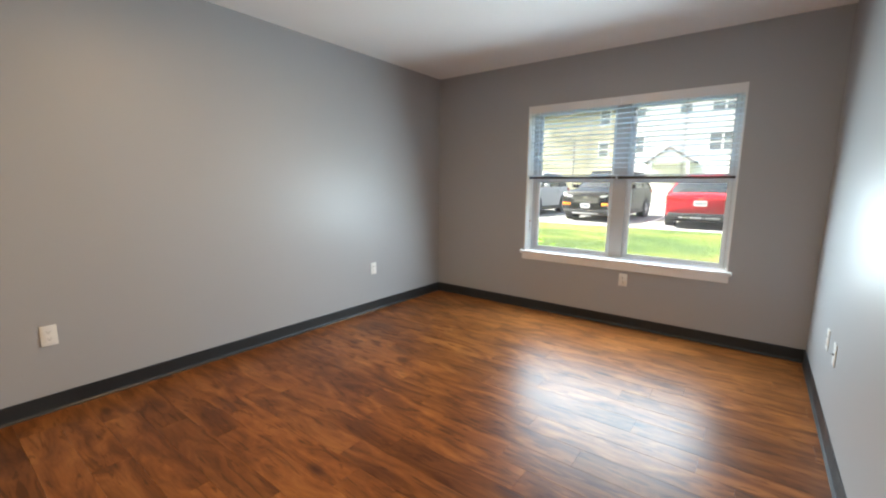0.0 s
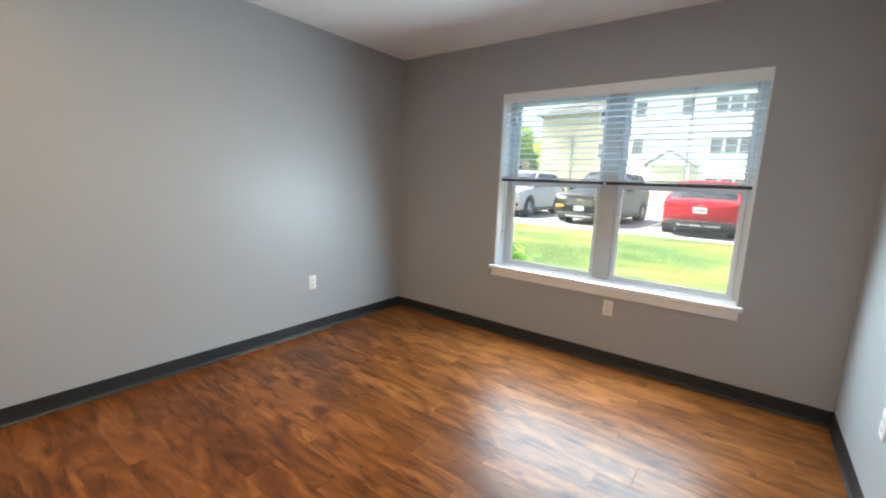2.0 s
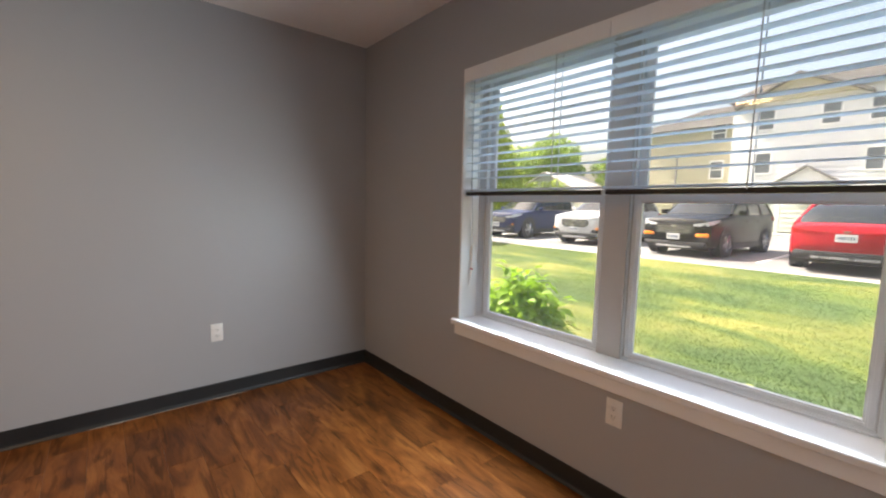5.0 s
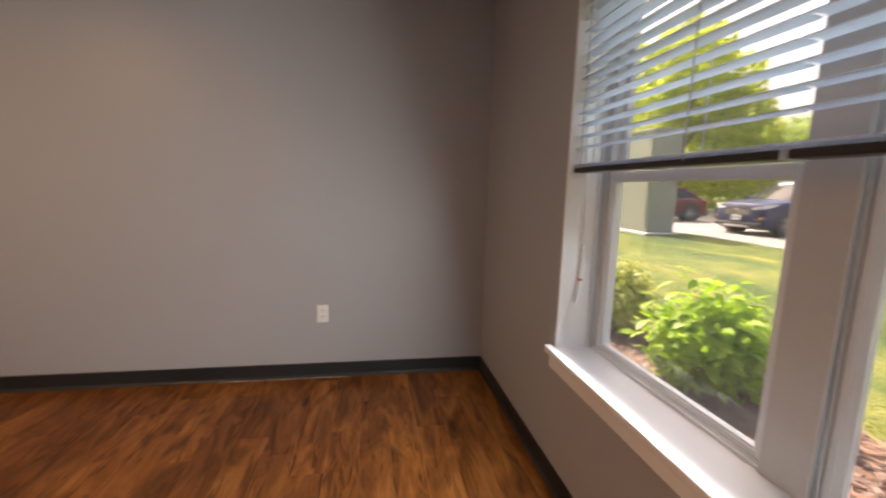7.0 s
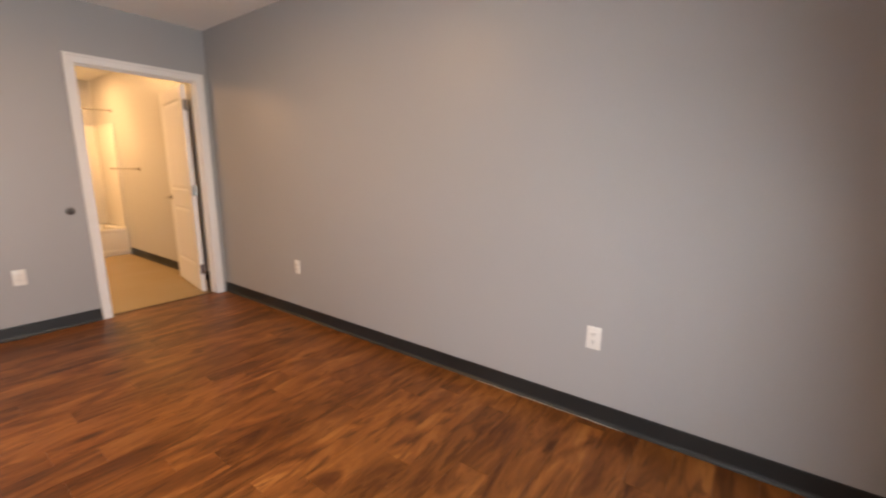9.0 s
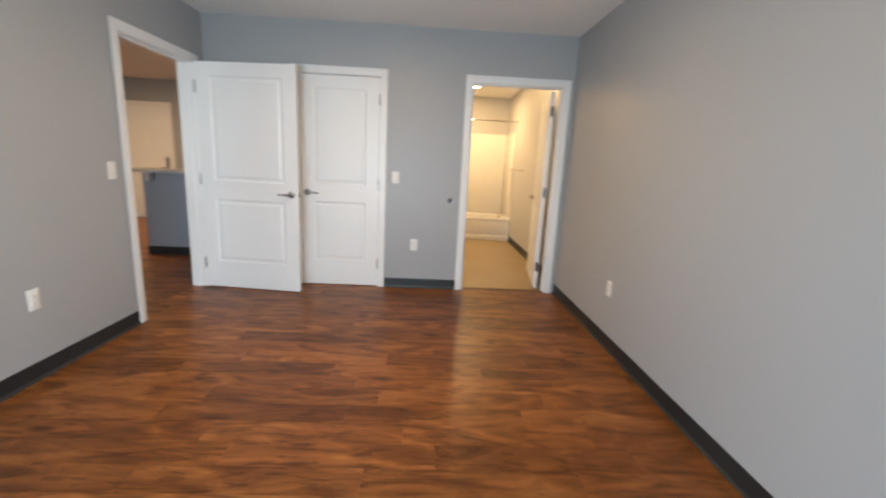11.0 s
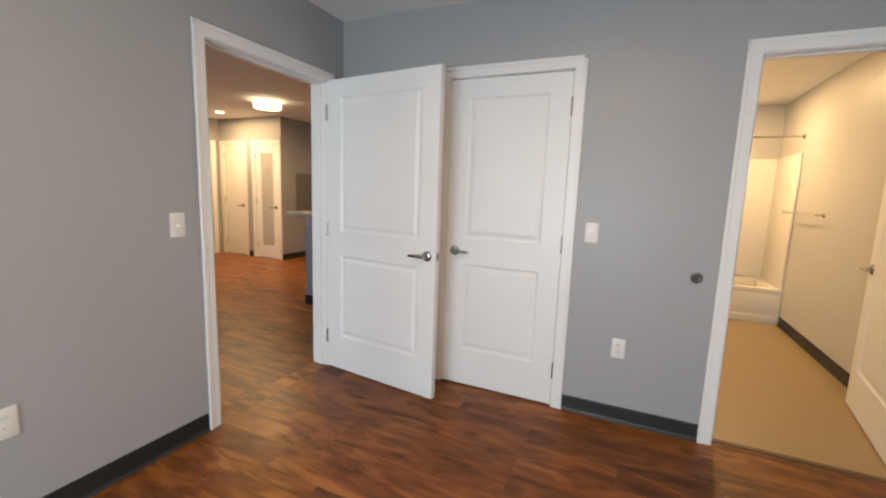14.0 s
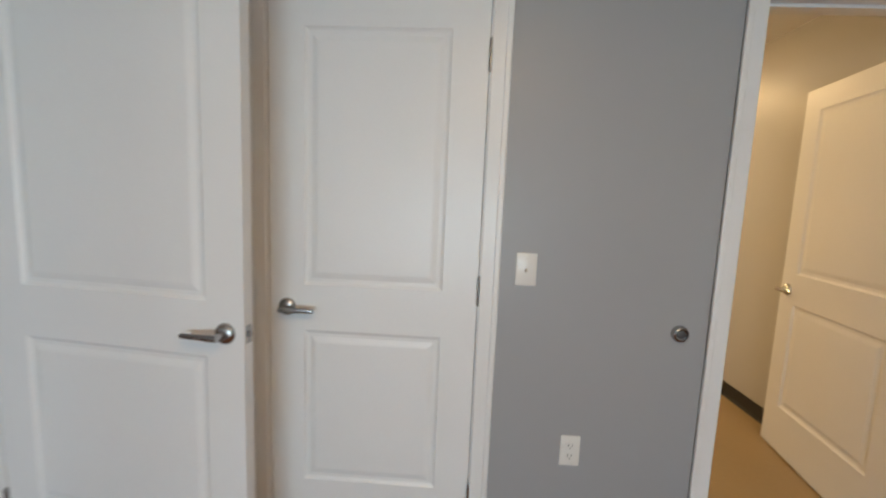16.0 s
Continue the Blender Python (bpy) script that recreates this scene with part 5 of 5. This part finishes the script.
def car_paint(name, colour, rough=0.32):
    m = varied(name, colour, rough, spec=0.2, amount=0.04, big=1.0, fine=300, bump=0.0, rough_var=0.04)
    b = m.node_tree.nodes["Principled BSDF"]
    b.inputs["Coat Weight"].default_value = 0.12
    b.inputs["Coat Roughness"].default_value = 0.05
    return m


def loft(bm, rings, close=True):
    vs = [[bm.verts.new(p) for p in r] for r in rings]
    n = len(vs[0])
    for a, b in zip(vs, vs[1:]):
        for k in range(n):
            bm.faces.new((a[k], a[(k + 1) % n], b[(k + 1) % n], b[k]))
    if close:
        bm.faces.new(vs[0])
        bm.faces.new(vs[-1][::-1])
    bmesh.ops.recalc_face_normals(bm, faces=bm.faces[:])
    return bm


def band(sections):
    """A closed skin through sections of four corners each."""
    return loft(bmesh.new(), sections)


def car(m, paint, label, hatch=False, height=1.66, half=0.915, length=4.5, amber=0.07):
    """A parked car, front towards local -y."""
    ob = thing("parked_car", m, label, "car", "parked cars")
    L, k = length / 2, height / 1.66
    st = [(-L, 0.60, 0.42, 0.64, 0.68), (-L + 0.03, 0.76, 0.30, 0.80, 0.85), (-L + 0.10, 0.85, 0.24, 0.89, 0.95), (-L + 0.30, 0.895, 0.22, 0.945, 1.01), (-L + 0.70, half, 0.21, 0.985, 1.055), (-L + 1.05, half, 0.21, 1.02, 1.085), (-L + 1.35, half, 0.21, 1.05, 1.11),
          (0.3, half, 0.21, 1.08, 1.13), (L - 1.0, half, 0.22, 1.11, 1.15), (L - 0.5, half * 0.985, 0.24, 1.12, 1.15), (L - 0.20, 0.885, 0.27, 1.09, 1.12), (L - 0.06, 0.845, 0.33, 1.03, 1.06), (L, 0.76, 0.42, 0.90, 0.94)]
    rings = []
    for y, w, zb, zs, zt in st:
        zs, zt = zs * k, zt * k
        side = [(w * 0.82, zb), (w * 0.965, zb + 0.05), (w * 0.995, zb + 0.16), (w, zb + 0.4 * (zs - zb)), (w * 1.004, zb + 0.66 * (zs - zb)), (w * 0.975, zs - 0.075), (w * 0.93, zs), (w * 0.70, zt - 0.014), (w * 0.34, zt)]
        pts = [(x, y, z) for x, z in side]
        rings.append(pts + [(-x, yy, z) for x, yy, z in pts[::-1]])
    part("body", loft(bmesh.new(), rings), paint, ob, "", True)
    belt, zr = 1.09 * k, height
    f0, f1 = -L + 1.12, -L + 1.98
    r1, r0 = (L - 1.05, L - 0.22) if hatch else (L - 0.62, L - 0.17)
    lo, hi = half * 0.935, half * 0.70
    rings = []
    for t_ in (0.0, 0.3, 0.62, 0.94):
        zf = belt - 0.02 + (zr - belt) * t_
        wx = lo + (hi - lo) * t_ ** 1.25
        fy, ry = f0 + (f1 - f0) * t_, r0 + (r1 - r0) * t_ ** 1.4
        rings.append([(wx * 0.50, fy - 0.06, zf), (wx * 0.86, fy + 0.02, zf), (wx, fy + 0.20, zf), (wx, ry - 0.16, zf), (wx * 0.84, ry - 0.02, zf), (wx * 0.5, ry + 0.02, zf), (-wx * 0.5, ry + 0.02, zf), (-wx * 0.84, ry - 0.02, zf), (-wx, ry - 0.16, zf), (-wx, fy + 0.20, zf), (-wx * 0.86, fy + 0.02, zf), (-wx * 0.50, fy - 0.06, zf)])
    part("cabin_glass", loft(bmesh.new(), rings), M_CARGLASS, ob, "dark tinted glass", True)
    rings = []
    for dz, g in ((-0.075, 1.0), (-0.03, 0.99), (0.002, 0.93), (0.022, 0.74), (0.030, 0.4)):
        a, b, x = f1 - 0.02 + 0.34 * (1 - g), r1 + 0.06 - 0.24 * (1 - g), hi * 1.02 * g
        rings.append([(x * 0.82, a - 0.05, zr + dz), (x, a + 0.10, zr + dz), (x, b - 0.10, zr + dz), (x * 0.82, b, zr + dz), (-x * 0.82, b, zr + dz), (-x, b - 0.10, zr + dz), (-x, a + 0.10, zr + dz), (-x * 0.82, a - 0.05, zr + dz)])
    part("roof_panel", loft(bmesh.new(), rings), paint, ob, "", True)
    for sx in (-1, 1):
        for (ya, xa), (yb, xb), rr, mat in (((f0 + 0.12, lo * 0.97), (f1 + 0.10, hi * 0.97), 0.036, paint), ((0.10, lo), (0.18, hi), 0.036, M_BLACKTRIM), ((L - 1.22, lo), (L - 1.22, hi), 0.045, M_BLACKTRIM), ((r0 - 0.14, lo * 0.97), (r1 - 0.06, hi * 0.98), 0.062, paint)):
            part("pillar", tube(bmesh.new(), (sx * xa, ya, belt - 0.03), (sx * xb, yb, zr - 0.04), rr, rr * 0.9, 8), mat, ob, "", True)
        part("mirror", boxes((sx * (half + 0.10) - 0.10, sx * (half + 0.10) + 0.10, f0 + 0.34, f0 + 0.46, belt - 0.03, belt + 0.11), bevel=0.03), paint, ob, "", True)
        part("sill_cladding", boxes((sx * half * 0.985 - 0.016, sx * half * 0.985 + 0.016, -L + 1.25, L - 1.28, 0.21, 0.34), bevel=0.008), M_BLACKTRIM, ob)
        part("belt_trim", boxes((sx * half * 0.938 - 0.008, sx * half * 0.938 + 0.008, f0 + 0.35, L - 0.75, belt - 0.006, belt + 0.012), bevel=0.003), M_CHROME, ob, "thin bright belt trim")
        for y in (0.02, -0.78):
            part("door_handle", boxes((sx * half * 1.004 - 0.016, sx * half * 1.004 + 0.016, y + 0.62, y + 0.82, 0.88 * k, 0.91 * k), bevel=0.008), paint, ob, "", True)
        for y in (-L + 0.88, L - 0.90):
            part("wheel_arch", tube(bmesh.new(), (sx * (half - 0.24), y, 0.37), (sx * (half + 0.010), y, 0.37), 0.432, sides=32), M_BLACKTRIM, ob, "dark wheel arch")
            wheel = new("wheel")
            wheel.parent = ob
            wheel.matrix_basis = pose(sx * (half - 0.085), y, 0.355, 0, 90 * sx, 0)
            part("tyre", lathe(bmesh.new(), [(0.24, -0.105), (0.325, -0.110), (0.349, -0.095), (0.355, -0.05), (0.355, 0.05), (0.349, 0.095), (0.325, 0.112), (0.252, 0.108), (0.24, 0.09)], 32), M_TYRE, wheel, "", True)
            bm = bmesh.new()
            lathe(bm, [(0.252, 0.098), (0.240, 0.106), (0.224, 0.088), (0.218, 0.04), (0.0, 0.030)], 32)
            for q in range(5):
                for d in (-0.16, 0.16):
                    a = 2 * math.pi * q / 5 + d
                    tube(bm, (0.045 * math.cos(a), 0.045 * math.sin(a), 0.092), (0.232 * math.cos(a), 0.232 * math.sin(a), 0.094), 0.020, 0.015, 6)
            tube(bm, (0, 0, 0.05), (0, 0, 0.112), 0.055, 0.045, 14)
            part("rim", bm, M_RIM, wheel, "silver alloy rim", True)
        # lamps that sweep back round the corners
        part("headlamp", band([[(sx * x, y, za * k), (sx * x, y, zb * k), (sx * (x - 0.05), y + 0.12, zb * k), (sx * (x - 0.05), y + 0.12, za * k)] for x, y, za, zb in ((0.47, -L - 0.002, 0.775, 0.815), (0.64, -L + 0.018, 0.765, 0.845), (0.80, -L + 0.065, 0.775, 0.885), (0.872, -L + 0.17, 0.815, 0.915), (0.908, -L + 0.42, 0.895, 0.935))]), M_LAMPGLASS, ob, "clear swept headlamp", True)
        part("indicator", boxes((min(sx * (0.82 - amber), sx * 0.82), max(sx * (0.82 - amber), sx * 0.82), -L - 0.006, -L + 0.16, 0.50 * k, (0.535 + 0.2 * amber) * k), bevel=0.02), M_AMBER, ob, "amber lens", True)
        part("fog_bezel", boxes((min(sx * 0.52, sx * 0.84), max(sx * 0.52, sx * 0.84), -L + 0.004, -L + 0.16, 0.40, 0.52), bevel=0.03), M_BLACKTRIM, ob, "black fog lamp bezel", True)
        part("tail_lamp", band([[(sx * x, y, za * k), (sx * x, y, zb * k), (sx * (x - 0.04), y - 0.10, zb * k), (sx * (x - 0.04), y - 0.10, za * k)] for x, y, za, zb in ((0.30, L + 0.006, 0.865, 0.905), (0.56, L + 0.010, 0.855, 0.925), (0.76, L - 0.005, 0.855, 0.965), (0.868, L - 0.075, 0.885, 1.005), (0.905, L - 0.30, 0.945, 1.035))]), M_TAIL, ob, "red swept tail lamp", True)
    part("front_bumper", boxes((-0.78, 0.78, -L - 0.02, -L + 0.20, 0.235, 0.385), bevel=0.05), M_BLACKTRIM, ob, "black lower bumper", True)
    part("skid_plate", boxes((-0.44, 0.44, -L - 0.034, -L + 0.1, 0.225, 0.275), bevel=0.015), M_RIM, ob, "silver skid plate", True)
    gr = part("grille", band([[(-w_, -L - 0.014, z * k), (w_, -L - 0.014, z * k), (w_, -L + 0.1, z * k), (-w_, -L + 0.1, z * k)] for w_, z in ((0.34, 0.555), (0.47, 0.62), (0.50, 0.70), (0.455, 0.80))]), M_BLACKTRIM, ob, "black grille")
    for q in range(4):
        part("grille_bar", boxes((-0.43, 0.43, -L - 0.024, -L - 0.012, (0.605 + 0.045 * q) * k, (0.616 + 0.045 * q) * k), bevel=0.003), M_CHROME, gr)
    part("badge", boxes((-0.075, 0.075, -L - 0.034, -L - 0.020, 0.735 * k, 0.785 * k), bevel=0.008), M_CHROME, ob, "plain chrome badge", True)
    part("hood_seam", boxes((-0.74, 0.74, -L + 0.028, -L + 0.036, 0.858 * k, 0.866 * k)), M_BLACKTRIM, ob)
    part("rear_bumper", boxes((-0.80, 0.80, L - 0.22, L + 0.03, 0.25, 0.43), bevel=0.05), M_BLACKTRIM, ob, "black rear bumper", True)
    part("rear_skid", boxes((-0.50, 0.50, L - 0.1, L + 0.042, 0.27, 0.315), bevel=0.012), M_RIM, ob, "silver rear skid strip", True)
    part("rear_light_bar", boxes((-0.32, 0.32, L - 0.05, L + 0.008, 0.872 * k, 0.898 * k), bevel=0.006), M_TAIL, ob, "red light bar", True)
    part("rear_badge", boxes((-0.06, 0.06, L + 0.002, L + 0.014, 0.915 * k, 0.945 * k), bevel=0.005), M_CHROME, ob, "plain chrome badge", True)
    part("hatch_seam", boxes((-0.72, 0.72, L - 0.04, L + 0.0035, 0.545 * k, 0.553 * k)), M_BLACKTRIM, ob)
    for y, z in ((-L - 0.036, 0.43), (L + 0.006, 0.62)):
        pl = part("number_plate", boxes((-0.16, 0.16, min(y, y + 0.012), max(y, y + 0.012), z, z + 0.15), bevel=0.003), M_PLATEW, ob, "white number plate")
        yy = y - 0.002 if y < 0 else y + 0.013
        for q in range(6):
            part("plate_figure", boxes((-0.125 + 0.043 * q, -0.098 + 0.043 * q, yy - 0.001, yy + 0.001, z + 0.042, z + 0.108)), M_BAR, pl)
    part("underbody", boxes((-half * 0.84, half * 0.84, -L + 0.2, L - 0.2, 0.17, 0.30)), M_BLACKTRIM, ob)
    return ob


P_BLACK, P_RED, P_SILVER, P_BLUE, P_MAROON = car_paint("black_paint", (0.008, 0.0085, 0.010)), car_paint("red_paint", (0.36, 0.010, 0.020)), car_paint("silver_paint", (0.46, 0.47, 0.48), 0.3), car_paint("navy_paint", (0.020, 0.030, 0.085)), car_paint("maroon_paint", (0.13, 0.018, 0.025))
car(pose(-4.10, 16.42, 0.147, 0, 0, -4), P_BLACK, "black sport utility car parked nose towards the lawn", height=1.70, amber=0.30)
car(pose(-0.98, 16.0, 0.145, 0, 0, 181), P_RED, "red hatchback parked tail towards the lawn", hatch=True, height=1.47, length=4.4)
car(pose(-7.50, 16.85, 0.149, 0, 0, 0), P_SILVER, "silver sport utility car parked in the bay row", height=1.70)
car(pose(-11.05, 16.85, 0.149, 0, 0, 1), P_BLUE, "navy blue sport utility car parked nose to the lawn")
car(pose(-17.0, 16.0, 0.145, 0, 0, -2), P_MAROON, "maroon car with a pale hood parked by the utility box", hatch=True, height=1.48)


# ---- floor planks, last ----
def plank_mesh(length, width, t=0.006, g=0.0003):
    bm = bmesh.new()
    c = 0.0004
    lo = [(g, g, -t), (length - g, g, -t), (length - g, width - g, -t), (g, width - g, -t)]
    md = [(x, y, -c) for x, y, _ in lo]
    up = [(g + c, g + c, 0), (length - g - c, g + c, 0), (length - g - c, width - g - c, 0), (g + c, width - g - c, 0)]
    a, b, d = [[bm.verts.new(p) for p in q] for q in (lo, md, up)]
    for k in range(4):
        l = (k + 1) % 4
        bm.faces.new((a[k], a[l], b[l], b[k]))
        bm.faces.new((b[k], b[l], d[l], d[k]))
    bm.faces.new(d)
    return mesh_of(bm, "plank", M_WOOD)


PW, PL = 0.152, 0.914
meshes = {}
prnd = random.Random(5)


def plank(x0, x1, y0, y1):
    key = (round(x1 - x0, 3), round(y1 - y0, 3))
    if key not in meshes:
        meshes[key] = plank_mesh(*key)
    shared("plank", meshes[key], floor, pose(x0, y0, 0))


def plank_rows(x0, x1, y0, y1, far=None):
    y = y0
    while y < y1 - 0.004:
        yt = min(y + PW, y1)
        x = x0 - prnd.choice([0.10, 0.25, 0.40, 0.55, 0.70, 0.85])
        while x < x1 - 0.004:
            a, b = max(x, x0), min(x + PL, x1)
            if b - a > 0.01:
                if far is None:
                    plank(a, b, y, yt)
                else:
                    far.append((a, b, y, yt))
            x += PL
        y = yt


plank_rows(W, E, S, N)
plank_rows(E, E2, ENT[0], ENT[1])
plank_rows(BAT[0], BAT[1], S - 0.042, S)
plank_rows(CLO[0], CLO[1], S - 0.042, S)
far = []
plank_rows(E2, HX, -4.40, N, far)
plank_rows(HX, 5.90, -3.50, -2.58, far)
near = sorted(far, key=lambda p: (p[0] - 0.9) ** 2 + (p[2] - 0.0) ** 2)[:110]
for p in near:
    plank(*p)
bm = bmesh.new()
for a, b, c, d in far:
    if (a, b, c, d) not in near:
        box(bm, a + 0.0008, b - 0.0008, c + 0.0008, d - 0.0008, -0.006, 0.0)
rest = part("planks", bm, M_WOOD, floor)
tagged(rest, "far planks of the hall floor", "", "", "stuff")
